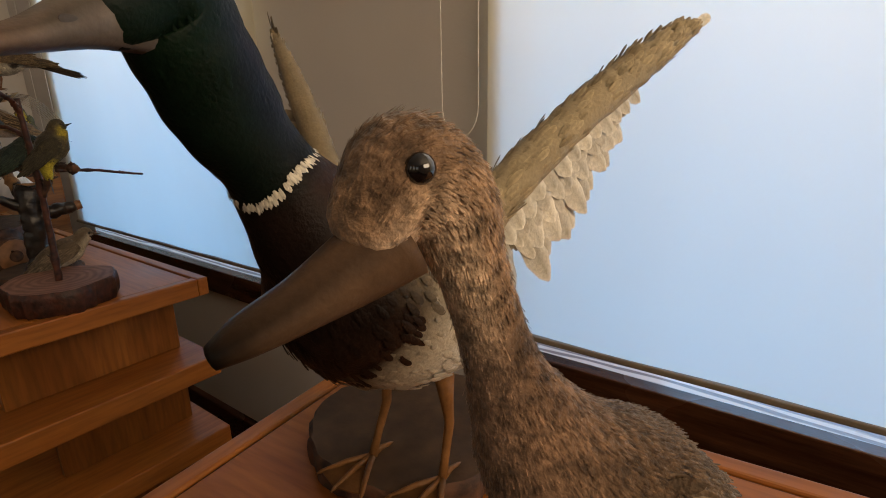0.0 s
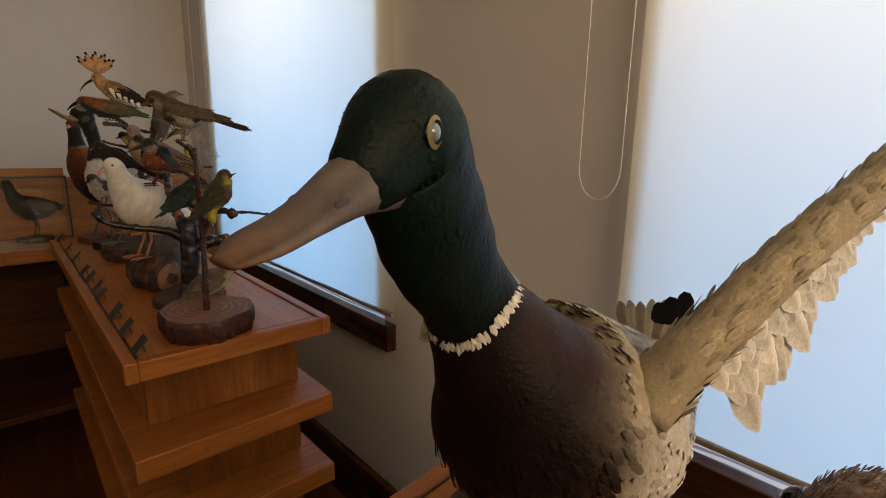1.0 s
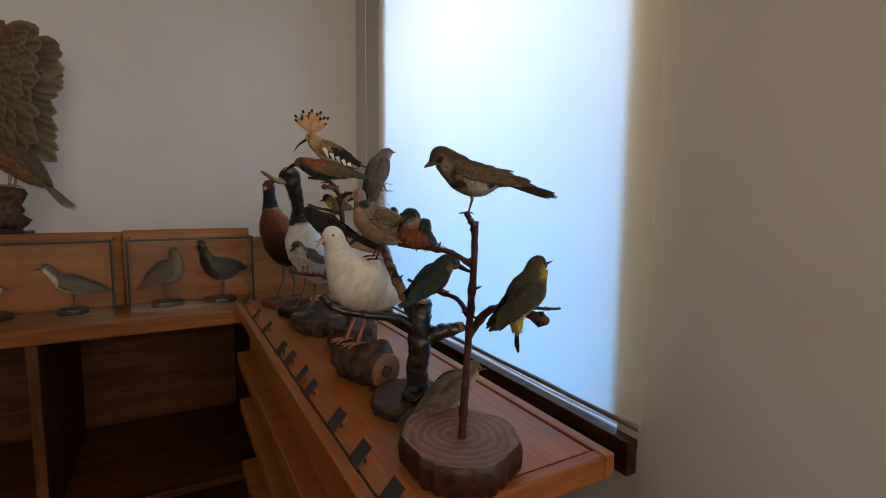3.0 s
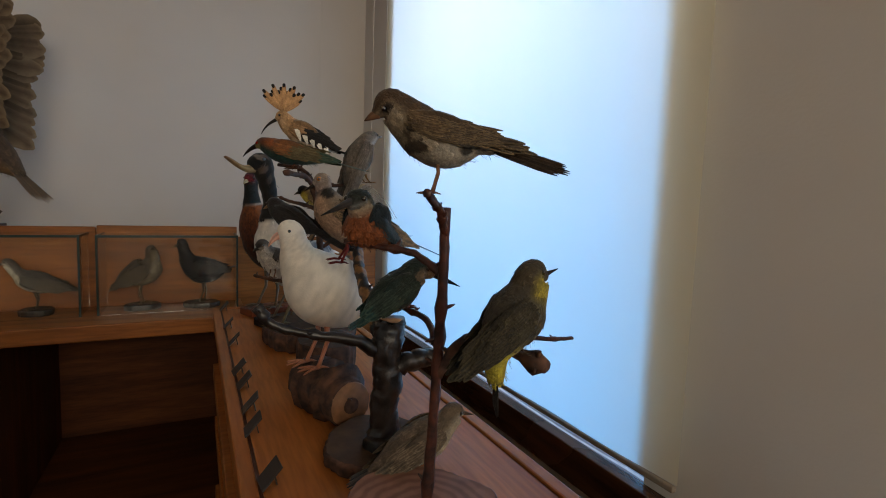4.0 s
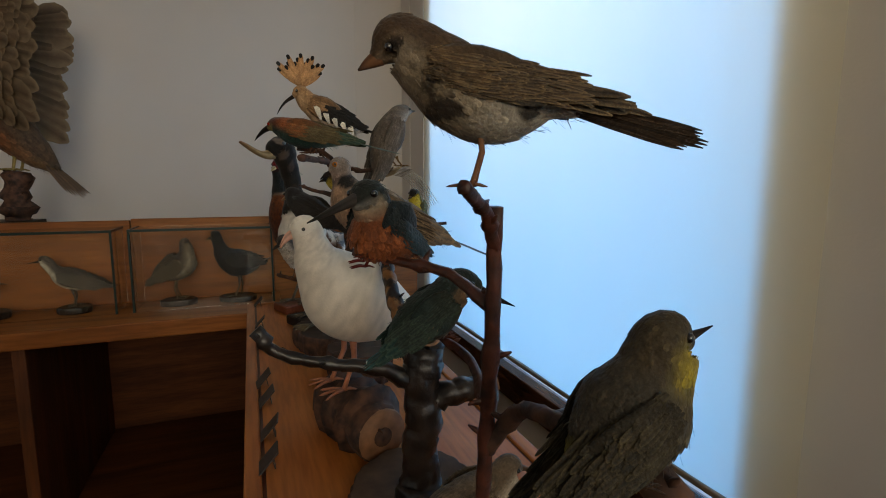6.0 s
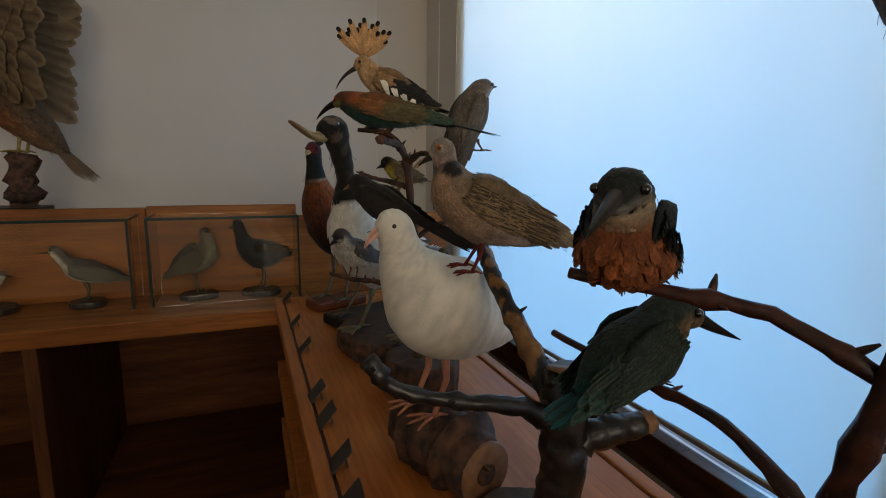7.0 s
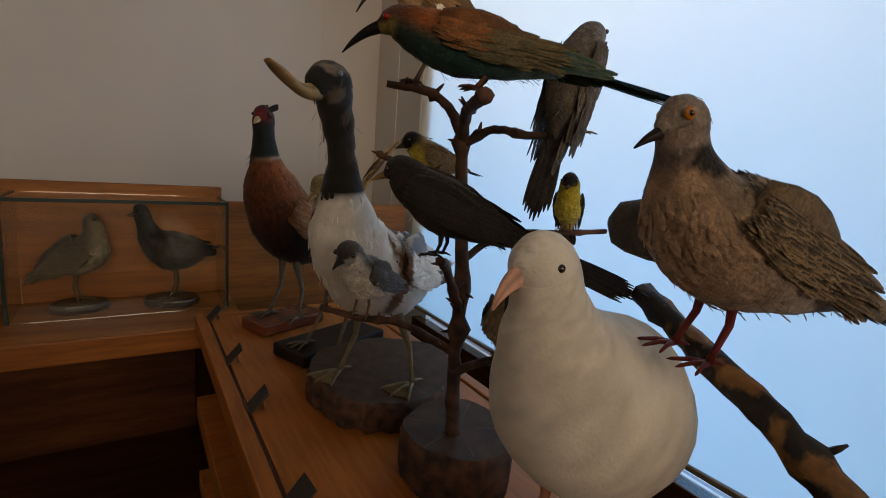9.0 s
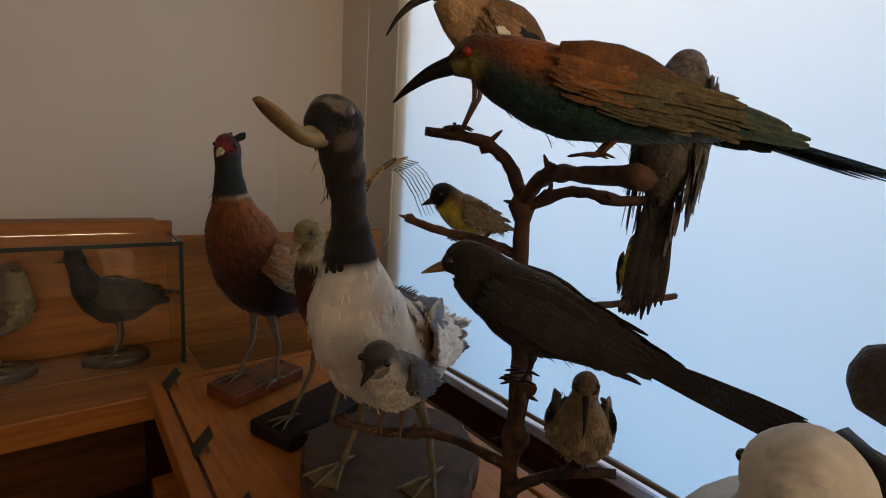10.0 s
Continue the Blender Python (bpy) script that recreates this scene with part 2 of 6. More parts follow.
# weak warm fill, added behind the far wall's unseen openings
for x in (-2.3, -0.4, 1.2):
    area_lamp("far_fill", x, Y_FAR - 0.1, 1.6, 1.1, 1.4, 0.4, (1.0, 0.86, 0.7)).matrix_world = pose(x, Y_FAR - 0.1, 1.6, 90, 0, 0)
# fill lamp added in the unseen end wall to lift the back wall
area_lamp("end_fill", X_END + 0.1, -0.05, 2.0, 1.6, 0.9, 36, (1.0, 0.86, 0.69)).matrix_world = pose(X_END + 0.1, -0.05, 2.0, 90, 0, 90)

# ---- tables ----
A_X0, A_X1, A_Y0, A_Y1, TOP_Z = -2.362, -0.954, 0.127, 0.515, 0.95


def display_table(label, x0, x1, y0, y1, place):
    """A shelf unit: framed top with an inlaid line, two shelves, side and back boards, feet on the floor."""
    t = thing("display_table", label, "table", place, "display tables")
    e, g = 0.022, 0.005
    part("tabletop", box(x0 + e + g, x1 - e - g, y0 + e + g, y1 - e - g, TOP_Z - 0.03, TOP_Z, 0), BEECH_X, t)
    for q in ((x0, x1, y0, y0 + e), (x0, x1, y1 - e, y1)):
        part("edge_strip", box(*q, TOP_Z - 0.036, TOP_Z + 0.002, 0.003), BEECH_X, t)
    for q in ((x0, x0 + e, y0 + e, y1 - e), (x1 - e, x1, y0 + e, y1 - e)):
        part("edge_strip", box(*q, TOP_Z - 0.036, TOP_Z + 0.002, 0.003), BEECH_Y, t)
    bm = bmesh.new()
    for q in ((x0 + e, x1 - e, y0 + e, y0 + e + g), (x0 + e, x1 - e, y1 - e - g, y1 - e), (x0 + e, x0 + e + g, y0 + e + g, y1 - e - g), (x1 - e - g, x1 - e, y0 + e + g, y1 - e - g)):
        box(*q, TOP_Z - 0.03, TOP_Z - 0.003, 0, bm)
    part("inlay", bm, INLAY, t, "thin dark brown inlaid line")
    for z, back in ((0.77, 0.0), (0.59, 0.004), (0.35, 0.004)):
        part("shelf", box(x0 + 0.02, x1, y0 + back, y1, z - 0.045, z, 0.003), BEECH_Y, t)
    part("apron", box(x0 + 0.02, x1 - 0.13, y0 + 0.045, y0 + 0.063, 0.771, 0.913, 0.002), BEECH_X, t)
    for z0, z1 in ((0.0, 0.304), (0.351, 0.544), (0.591, 0.724)):
        part("side_board", box(x0 + 0.02, x1 - 0.3, y0 + 0.08, y0 + 0.098, z0, z1, 0.002), PINE_Z, t)
    for z0, z1 in ((0.771, 0.903), (0.591, 0.724), (0.351, 0.544), (0.0, 0.304)):
        part("divider", box(x1 - 0.129, x1 - 0.109, y0 + (0.045 if z0 > 0.7 else 0.102), y1 - 0.03, z0, z1, 0.002), PINE_Z, t)
    return t


table_a = display_table("long honey-brown wooden display table with stepped shelves", A_X0, A_X1, A_Y0, A_Y1, None)
table_b = display_table("honey-brown wooden display table beside the window", 0, 1.3, -0.31, 0.056, pose(-0.425, 0.40, 0, 0, 0, 5))

# ---- cabinet with glass cases ----
C_X, C_TOP = -2.37, 0.918
cab = thing("wall_cabinet", "open brown pine cabinet with shelves along the wall", "cabinet")
part("top_board", box(-3.19, C_X, -2.2, A_Y0 + 0.11, C_TOP - 0.05, C_TOP, 0.004), PINE_Y, cab)
for y in (-2.2, -1.35, -0.48, 0.2):
    part("upright", box(-3.16, C_X - 0.012, y, y + 0.032, 0.0, C_TOP - 0.05, 0.003), SHADED_Z, cab)
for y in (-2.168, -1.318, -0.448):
    part("shelf", box(-3.16, C_X - 0.06, y + 0.001, y + (0.816 if y < -1 else 0.647), 0.222, 0.25, 0.003), SHADED_Y, cab)
part("back_board", box(-3.185, -3.165, -2.2, 0.232, 0.0, C_TOP - 0.051, 0.001), SHADED_Y, cab)
for y0, y1, top in ((-0.228, 0.222, 1.205), (-0.82, -0.231, 1.2), (-1.4, -0.823, 1.2)):
    part("rear_panel", box(-2.68, -2.66, y0, y1, C_TOP, top, 0.003), PINE_Y, cab)
part("ledge", box(-2.95, -2.681, -1.4, 0.222, 1.15, 1.18, 0.003), PINE_Y, cab)
part("end_board", box(-2.70, -2.685, 0.223, 0.8, 0.3, 1.165, 0.003), PINE_Y, cab, "orange-brown end board")

# ---- plumage, bark and horn ----
def plumage(name, rough, sheen, mottle, grain=0.14, spots=55, gloss=0.25, relief=0.8):
    """Feathers coloured by the tint that each vane carries, with fine barbs and uneven wear."""
    m, nt, p = nodes_of(name)
    at = nt.nodes.new("ShaderNodeAttribute")
    at.attribute_name = "tint"
    worn, fine = noise_node(nt, spots, 4), noise_node(nt, 420, 3)
    a = ramp(nt, worn.outputs[0], [(0.3, (1 - mottle,) * 3), (0.7, (1 + mottle,) * 3)])
    b = ramp(nt, fine.outputs[0], [(0.3, (1 - grain,) * 3), (0.7, (1 + grain,) * 3)])
    geo = nt.nodes.new("ShaderNodeNewGeometry")
    each = ramp(nt, geo.outputs["Random Per Island"], [(0, (0.88, 0.87, 0.86)), (1, (1.1, 1.1, 1.09))])
    c = mix(nt, at.outputs["Color"], a.outputs[0], 1.0, "MULTIPLY")
    c = mix(nt, c, b.outputs[0], 1.0, "MULTIPLY")
    c = mix(nt, c, each.outputs[0], 1.0, "MULTIPLY")
    nt.links.new(c, p.inputs["Base Color"])
    p.inputs["Roughness"].default_value = rough
    p.inputs["Specular IOR Level"].default_value = gloss
    p.inputs["Sheen Weight"].default_value = sheen
    bump(nt, p, mix(nt, worn.outputs[0], fine.outputs[0], 0.5), relief, 0.003)
    return m


def bark(name, light, dark, scale=60, rough=0.8):
    m, nt, p = nodes_of(name)
    n, s = noise_node(nt, scale, 7), noise_node(nt, scale * 0.25, 3)
    r = ramp(nt, n.outputs[0], [(0.3, dark), (0.62, light)])
    t = ramp(nt, s.outputs[0], [(0.35, (0.7,) * 3), (0.65, (1.15,) * 3)])
    nt.links.new(mix(nt, r.outputs[0], t.outputs[0], 1.0, "MULTIPLY"), p.inputs["Base Color"])
    p.inputs["Roughness"].default_value = rough
    bump(nt, p, n.outputs[0], 0.7, 0.003)
    return m


def cut_wood(name, light, dark):
    """A sawn trunk's face with rings round the heart."""
    m, nt, p = nodes_of(name)
    tc, w = nt.nodes.new("ShaderNodeTexCoord"), nt.nodes.new("ShaderNodeTexWave")
    w.wave_type, w.rings_direction = "RINGS", "Z"
    w.inputs["Scale"].default_value, w.inputs["Distortion"].default_value, w.inputs["Detail"].default_value = 22, 5.0, 4
    nt.links.new(tc.outputs["Object"], w.inputs["Vector"])
    n = noise_node(nt, 35, 5)
    r = ramp(nt, w.outputs[0], [(0.1, dark), (0.8, light)])
    t = ramp(nt, n.outputs[0], [(0.3, (0.75,) * 3), (0.7, (1.15,) * 3)])
    nt.links.new(mix(nt, r.outputs[0], t.outputs[0], 1.0, "MULTIPLY"), p.inputs["Base Color"])
    p.inputs["Roughness"].default_value = 0.62
    p.inputs["Specular IOR Level"].default_value = 0.3
    bump(nt, p, n.outputs[0], 0.3, 0.001)
    return m


FEATHER = plumage("feathers", 0.7, 0.08, 0.28, 0.22, 85)
WING = plumage("wing_feathers", 0.75, 0.05, 0.16, 0.12, 40, relief=0.4)
GLOSSY = plumage("glossy_feathers", 0.5, 0.0, 0.15, gloss=0.12, relief=0.4)
SOFT = plumage("soft_white_feathers", 0.85, 0.15, 0.05, 0.03, relief=0.3)
DOWN = plumage("speckled_down", 0.85, 0.2, 0.55, 0.2, 230)
HORN = plumage("horn", 0.45, 0.0, 0.2, 0.06, 90, gloss=0.14, relief=0.15)
EYE = plain("glass_eye", (0.006, 0.005, 0.005), 0.06, vary=0, relief=0, coat=1.0)
EYE_PALE = plain("clouded_eye", rgb("626a70"), 0.12, vary=0.2, relief=0, coat=1.0)
EYE_AMBER = plain("amber_eye", rgb("a8641c"), 0.08, vary=0.1, relief=0, coat=1.0)
BARK = bark("brown_bark", rgb("5a3a28"), rgb("1f120c"))
BARK_DARK = bark("varnished_black_bark", rgb("2a211d"), rgb("070606"), 50, 0.35)


def peeled_bark():
    """Tan bare wood with ragged patches of near-black bark left on it."""
    m, nt, p = nodes_of("peeled_bark")
    big, fine = noise_node(nt, 26, 5, (1, 1, 0.6)), noise_node(nt, 120, 5)
    wood_c = ramp(nt, fine.outputs[0], [(0.3, rgb("6e4a26")), (0.7, rgb("9a6c3a"))])
    skin = ramp(nt, fine.outputs[0], [(0.3, rgb("0d0a08")), (0.7, rgb("2a1f18"))])
    keep = ramp(nt, big.outputs[0], [(0.47, (0, 0, 0)), (0.51, (1, 1, 1))])
    nt.links.new(mix(nt, wood_c.outputs[0], skin.outputs[0], keep.outputs[0]), p.inputs["Base Color"])
    p.inputs["Roughness"].default_value = 0.6
    bump(nt, p, mix(nt, fine.outputs[0], keep.outputs[0], 0.5), 0.7, 0.002)
    return m


BARK_TAN = peeled_bark()
BARK_RED = bark("red_twig_bark", rgb("50291c"), rgb("1c0d08"), 90, 0.5)
CUT = plain("sawn_face", rgb("84603f"), 0.55, vary=0.3, scale=70)
CUT_DARK = plain("dark_sawn_face", rgb("4a382a"), 0.6, vary=0.3, scale=45)
CUT_PALE = plain("pale_sawn_face", rgb("80583a"), 0.6, vary=0.3, scale=60)
CUT_RED = cut_wood("red_sawn_face", rgb("8a6250"), rgb("744e3e"))
SLAB_RED = wood("mahogany_slab", rgb("7a4026"), rgb("52281a"), "x", 0.3)
SLAB_BLACK = plain("black_stained_slab", rgb("231c1a"), 0.4)
for dull in (CUT_DARK, SLAB_BLACK):
    dull.node_tree.nodes["Principled BSDF"].inputs["Specular IOR Level"].default_value = 0.12


class Shape:
    """Vertices, faces and tints gathered for one mesh, in centimetres."""

    def __init__(self):
        self.v, self.f, self.c, self.root, self.tip = [], [], [], 0.72, 0.42

    def ring_loft(self, rings, tints, cap=True):
        n, start = len(rings[0]), len(self.v)
        for r, t in zip(rings, tints):
            self.v += [tuple(p) for p in r]
            self.c += list(t)
        for i in range(len(rings) - 1):
            for k in range(n):
                a, b = start + i * n + k, start + i * n + (k + 1) % n
                self.f.append((a, b, b + n, a + n))
        if cap:
            self.f.append(tuple(start + k for k in range(n))[::-1])
            self.f.append(tuple(start + (len(rings) - 1) * n + k for k in range(n)))

    def vane(self, at, along, out, length, width, mid, edge, droop=0.1):
        """One feather: a bent leaf with a shaft line and two edges."""
        along = along.normalized()
        side = along.cross(out)
        if side.length < 1e-6:
            return
        side.normalize()
        up = side.cross(along)
        s = len(self.v)
        for q, w in ((0.0, 0.35), (0.4, 0.95), (0.72, 1.0), (0.91, 0.5 + 0.6 * self.tip), (1.0, 0.75 * self.tip)):
            c = at + along * (length * q) - up * (droop * length * q * q)
            if w:
                for k, tint in ((-1, edge), (0, mid), (1, edge)):
                    self.v.append(tuple(c + side * (k * w * width / 2) - up * (abs(k) * width * 0.12 * w)))
                    self.c.append(tone(edge if q == 1.0 else tint, self.root if q == 0 else 1.0))
        for i in (0, 3, 6, 9):
            for k in (0, 1):
                self.f.append((s + i + k, s + i + k + 1, s + i + k + 4, s + i + k + 3))

    def tube(self, pts, radii, tint, seg=7, rough=0.0, rng=None):
        pts = [Vector(p) for p in pts]
        rings = []
        ref = Vector((0.31, 0.17, 0.93))
        for i, p in enumerate(pts):
            t = (pts[min(i + 1, len(pts) - 1)] - pts[max(i - 1, 0)]).normalized()
            if abs(t.dot(ref)) > 0.9:
                ref = Vector((0.9, 0.3, 0.1))
            a = t.cross(ref).normalized()
            b = t.cross(a)
            rr = []
            for k in range(seg):
                g = 2 * math.pi * k / seg
                r = radii[i] * (1 + (rng.uniform(-rough, rough) if rng else 0))
                rr.append(p + a * (r * math.cos(g)) + b * (r * math.sin(g)))
            rings.append(rr)
        self.ring_loft(rings, [[tint] * seg] * len(rings))

    def link(self, name, material, parent, label="", unit=0.01, smooth=True):
        me = bpy.data.meshes.new(name)
        me.from_pydata([(x * unit, y * unit, z * unit) for x, y, z in self.v], [], self.f)
        at = me.color_attributes.new("tint", "FLOAT_COLOR", "POINT")
        at.data.foreach_set("color", np.array([(*c[:3], 1.0) for c in self.c], dtype=np.float32).ravel())
        if smooth:
            me.polygons.foreach_set("use_smooth", [True] * len(me.polygons))
        me.materials.append(material)
        me.update()
        ob = new(name, me)
        ob.parent = parent
        if label:
            ob["label"] = label
        return ob


def spline(rows, per=4):
    """Catmull-Rom through the rows of a numpy table."""
    rows = np.array(rows, dtype=float)
    ext = np.vstack([2 * rows[0] - rows[1], rows, 2 * rows[-1] - rows[-2]])
    out = []
    for i in range(len(rows) - 1):
        p0, p1, p2, p3 = ext[i:i + 4]
        for q in range(per):
            t = q / per
            out.append(0.5 * (2 * p1 + (p2 - p0) * t + (2 * p0 - 5 * p1 + 4 * p2 - p3) * t * t + (3 * p1 - p0 - 3 * p2 + p3) * t ** 3))
    out.append(rows[-1])
    return np.array(out)


def tone(c, k):
    return tuple(min(1.0, max(0.0, v * k)) for v in c)


def blend(a, b, t):
    t = min(1.0, max(0.0, t))
    return tuple(x + (y - x) * t for x, y in zip(a, b))


def tint_at(stops, u):
    """Back and belly colour at u along the body."""
    if u <= stops[0][0]:
        return stops[0][1], stops[0][2]
    for (u0, a0, b0), (u1, a1, b1) in zip(stops, stops[1:]):
        if u <= u1:
            t = (u - u0) / max(1e-6, u1 - u0)
            return blend(a0, a1, t), blend(b0, b1, t)
    return stops[-1][1], stops[-1][2]


def tube_thing(name, pts, radii, material, parent, label="", seg=9, rough=0.12, knots=0, seed=1, wander=0.12):
    """A branch: a bent tube with uneven skin and small knots, its points in metres."""
    rng = random.Random(seed)
    rows = spline([(*[c * 100 for c in p], r * 100) for p, r in zip(pts, radii)], 6)
    s = Shape()
    for k in range(knots):
        i = rng.randrange(2, len(rows) - 1)
        rows[i, 3] *= rng.uniform(1.18, 1.4)
        d = Vector((rng.uniform(-1, 1), rng.uniform(-1, 1), rng.uniform(-0.2, 1))).normalized()
        c = Vector(rows[i, :3])
        r = min(0.55, rows[i, 3])
        c += d * (rows[i, 3] - r)
        s.tube([c, c + d * r * 1.6, c + d * r * 2.4], [r * 0.5, r * 0.32, r * 0.12], (0.2,) * 3, 5)
    for row in rows:
        row[:3] += [rng.uniform(-1, 1) * row[3] * wander for _ in range(3)]
    s.tube([r[:3] for r in rows], [r[3] for r in rows], (0.2,) * 3, seg, rough, rng)
    return s.link(name, material, parent, label)


def bird(name, label, place, yaw, spine, coat, bill, bill_tint, eyes=None, tail=None, wing=None, legs=None, leg_tint="6b4a34", web=False,
         feathers=500, flen=1.2, ruffle=0.16, material=None, head_turn=0.0, neck=3, seed=1, tail_tints=None, eye_mat=None, group="stuffed birds", bill_label="", slim=0.62, jitter=0.3, edge=1.35, hug=0.0, lump=0.02, marks=(), tail_roll=0, strong=False, size=1.0, lift=0.15, strays=140):
    """A mounted bird, facing its own +x, its feet at the origin; all its measures in centimetres.
    spine: f, z, half width, half height from brow to rump. coat: u along the spine, back and belly colour."""
    rng = random.Random(seed)
    if jitter > 0.1 and feathers < 1200:
        feathers, flen = int(feathers * 2.2), flen * 0.8
    material = material or FEATHER
    root = thing(name, label, "stuffed bird", pose(*place, 0, 0, yaw) @ Matrix.Scale(size, 4), group)
    coat = [(u, rgb(a), rgb(b)) for u, a, b in coat]
    turn_at = spine[min(neck, len(spine) - 1)]
    per = 8
    rows = spline([(f, 0, z, w, h, i) for i, (f, z, w, h) in enumerate(spine)], per)

    def turned(v, u):
        """The head's turn, which fades out down the neck."""
        k = max(0.0, min(1.0, (neck - u) / max(1, neck - 1)))
        g = radians(head_turn) * k
        d = Vector(v) - Vector((turn_at[0], 0, 0))
        return Vector((turn_at[0] + d.x * math.cos(g) - d.y * math.sin(g), d.x * math.sin(g) + d.y * math.cos(g), d.z))

    marks = [(f, z, rf, rz, rgb(c)) for f, z, rf, rz, c in marks]

    def marked(shape):
        """Blotches of another colour, ragged at their rims."""
        for i, (x, y, z) in enumerate(shape.v):
            for f, h, rf, rz, c in marks:
                if ((x - f) / rf) ** 2 + ((z - h) / rz) ** 2 < 1 + 0.35 * math.sin(2.3 * x + 1.7 * z + y):
                    shape.c[i] = tone(c, 0.85 + 0.3 * ((i * 0.618) % 1))

    def lumpy(u, a):
        return 1 + lump * (math.sin(4.3 * u + 2 * a + seed) + 0.7 * math.sin(9.1 * u - 3 * a))

    n = 26
    frames, rings, tints = [], [], []
    for i, r in enumerate(rows):
        p = turned(r[:3], r[5])
        frames.append([p, max(0.08, r[3]), max(0.08, r[4]), r[5]])
    for i, fr in enumerate(frames):
        t = (frames[min(i + 1, len(frames) - 1)][0] - frames[max(i - 1, 0)][0]).normalized()
        g = radians(head_turn) * max(0.0, min(1.0, (neck - fr[3]) / max(1, neck - 1)))
        b = Vector((-math.sin(g), math.cos(g), 0))
        b = (b - t * b.dot(t)).normalized()
        before, after = frames[max(i - 1, 0)], frames[min(i + 1, len(frames) - 1)]
        slope = min(1.0, max(0.0, (fr[3] - 0.8) / 1.2)) * (after[1] + after[2] - before[1] - before[2]) * 0.5 / max(0.05, (after[0] - before[0]).length)
        fr += [t, b, b.cross(t).normalized(), max(-1.2, min(1.2, slope))]

    def tint(u, a):
        top, low = tint_at(coat, u)
        return blend(low, top, (math.cos(a) + 0.25) / 0.5)

    for p, w, h, u, t, b, up, slope in frames:
        rings.append([p + (up * (h * math.cos(2 * math.pi * k / n)) + b * (w * math.sin(2 * math.pi * k / n))) * lumpy(u, 2 * math.pi * k / n) for k in range(n)])
        tints.append([tone(tint(u, 2 * math.pi * k / n), rng.uniform(0.85, 1.1)) for k in range(n)])
    body = Shape()
    body.root = 0.72 if jitter > 0.1 else 0.95
    p, w, h, u, t, b, up, slope = frames[0]
    brow = [[p - t * (min(w, h) * off) + (v - p) * k for v in rings[0]] for k, off in ((0.15, 0.62), (0.6, 0.5), (0.88, 0.25))]
    body.ring_loft(brow + rings, [tints[0]] * 3 + tints)
    weights = [(fr[1] + fr[2]) * 0.5 for fr in frames]
    weights[0] = 0
    for fr, i in zip(rng.choices(frames, weights, k=feathers), range(feathers)):
        p, w, h, u, t, b, up, slope = fr
        a = rng.uniform(-math.pi, math.pi)
        out = (up * (math.cos(a) / h) + b * (math.sin(a) / w)).normalized()
        at = p + (up * (h * math.cos(a)) + b * (w * math.sin(a))) * lumpy(u, a) + (t + out * slope) * rng.uniform(-0.15, 0.15) * w - out * 0.015
        k = min(1.0, 0.28 + 0.72 * (w / max(1.0, max(weights))))
        size = min(flen * k, 0.7 * min(w, h) + 0.15) * rng.uniform(0.75, 1.25)
        way = t + out * (slope + rng.uniform(0.02, ruffle)) + b * rng.uniform(-0.12, 0.12) - up * 0.0
        c = tone(tint(u, a), rng.uniform(1 - jitter, 1 + jitter))
        body.vane(at, way, (out - t * slope).normalized(), size, size * slim, c, tone(c, edge), 0.05 + hug + 0.3 * size / max(w, h))
    for fr in rng.choices(frames[per * 2:], k=strays):
        p, w, h, u, t, b, up, slope = fr
        a = rng.choice((rng.uniform(-math.pi, math.pi), rng.uniform(1.9, 4.4)))
        out = (up * (math.cos(a) / h) + b * (math.sin(a) / w)).normalized()
        c = tone(tint(u, a), rng.uniform(0.8, 1.5))
        size_s = rng.uniform(0.5, 1.1) * min(1.6, flen)
        body.vane(p + (up * (h * math.cos(a)) + b * (w * math.sin(a))) * 0.98, t + out * rng.uniform(0.25, 0.8) + b * rng.uniform(-0.3, 0.3), out, size_s, size_s * 0.11, c, c, rng.uniform(-0.2, 0.3))
    marked(body)
    body.link("body", material, root)

    def side_y(f, z):
        """How far the flank reaches out at f, z."""
        best = min(frames[per * 2:], key=lambda fr: (fr[0].x - f) ** 2 + 0.3 * (fr[0].z - z) ** 2)
        q = min(0.96, abs(z - best[0].z) / max(0.1, best[2]))
        return best[1] * math.sqrt(1 - q * q)

    if wing:
        (f0, z0), (f1, z1), broad, (c_sh, c_mid, c_tip, c_edge) = wing
        c_sh, c_mid, c_tip, c_edge = rgb(c_sh), rgb(c_mid), rgb(c_tip), rgb(c_edge)
        axis = Vector((f1 - f0, 0, z1 - z0))
        long = axis.length
        axis.normalize()
        cross = Vector((-axis.z, 0, axis.x))
        if cross.z < 0:
            cross = -cross
        for sg in (1, -1):
            w = Shape()
            w.root = body.root
            shell, shade = [], []
            for i in range(9):
                q = i / 8
                half = broad * (0.35 + 0.65 * math.sin(math.pi * min(1, q * 1.15 + 0.12))) * (1 - 0.75 * q * q)
                c = Vector((f0, 0, z0)) + axis * (long * q)
                yb = side_y(c.x, c.z) * 0.97
                ring = []
                for k in range(10):
                    g = 2 * math.pi * k / 10
                    e = c + cross * (half * math.cos(g))
                    ring.append(Vector((e.x, sg * (yb * (1 - 0.25 * q) + 0.09 * broad * math.sin(g) + 0.04 * broad), e.z)))
                shell.append(ring)
                shade.append([tone(blend(blend(c_sh, c_edge, 0.4 if strong else 0.1), c_tip, q), 0.8)] * 10)
            w.ring_loft(shell, shade)
            flight = []
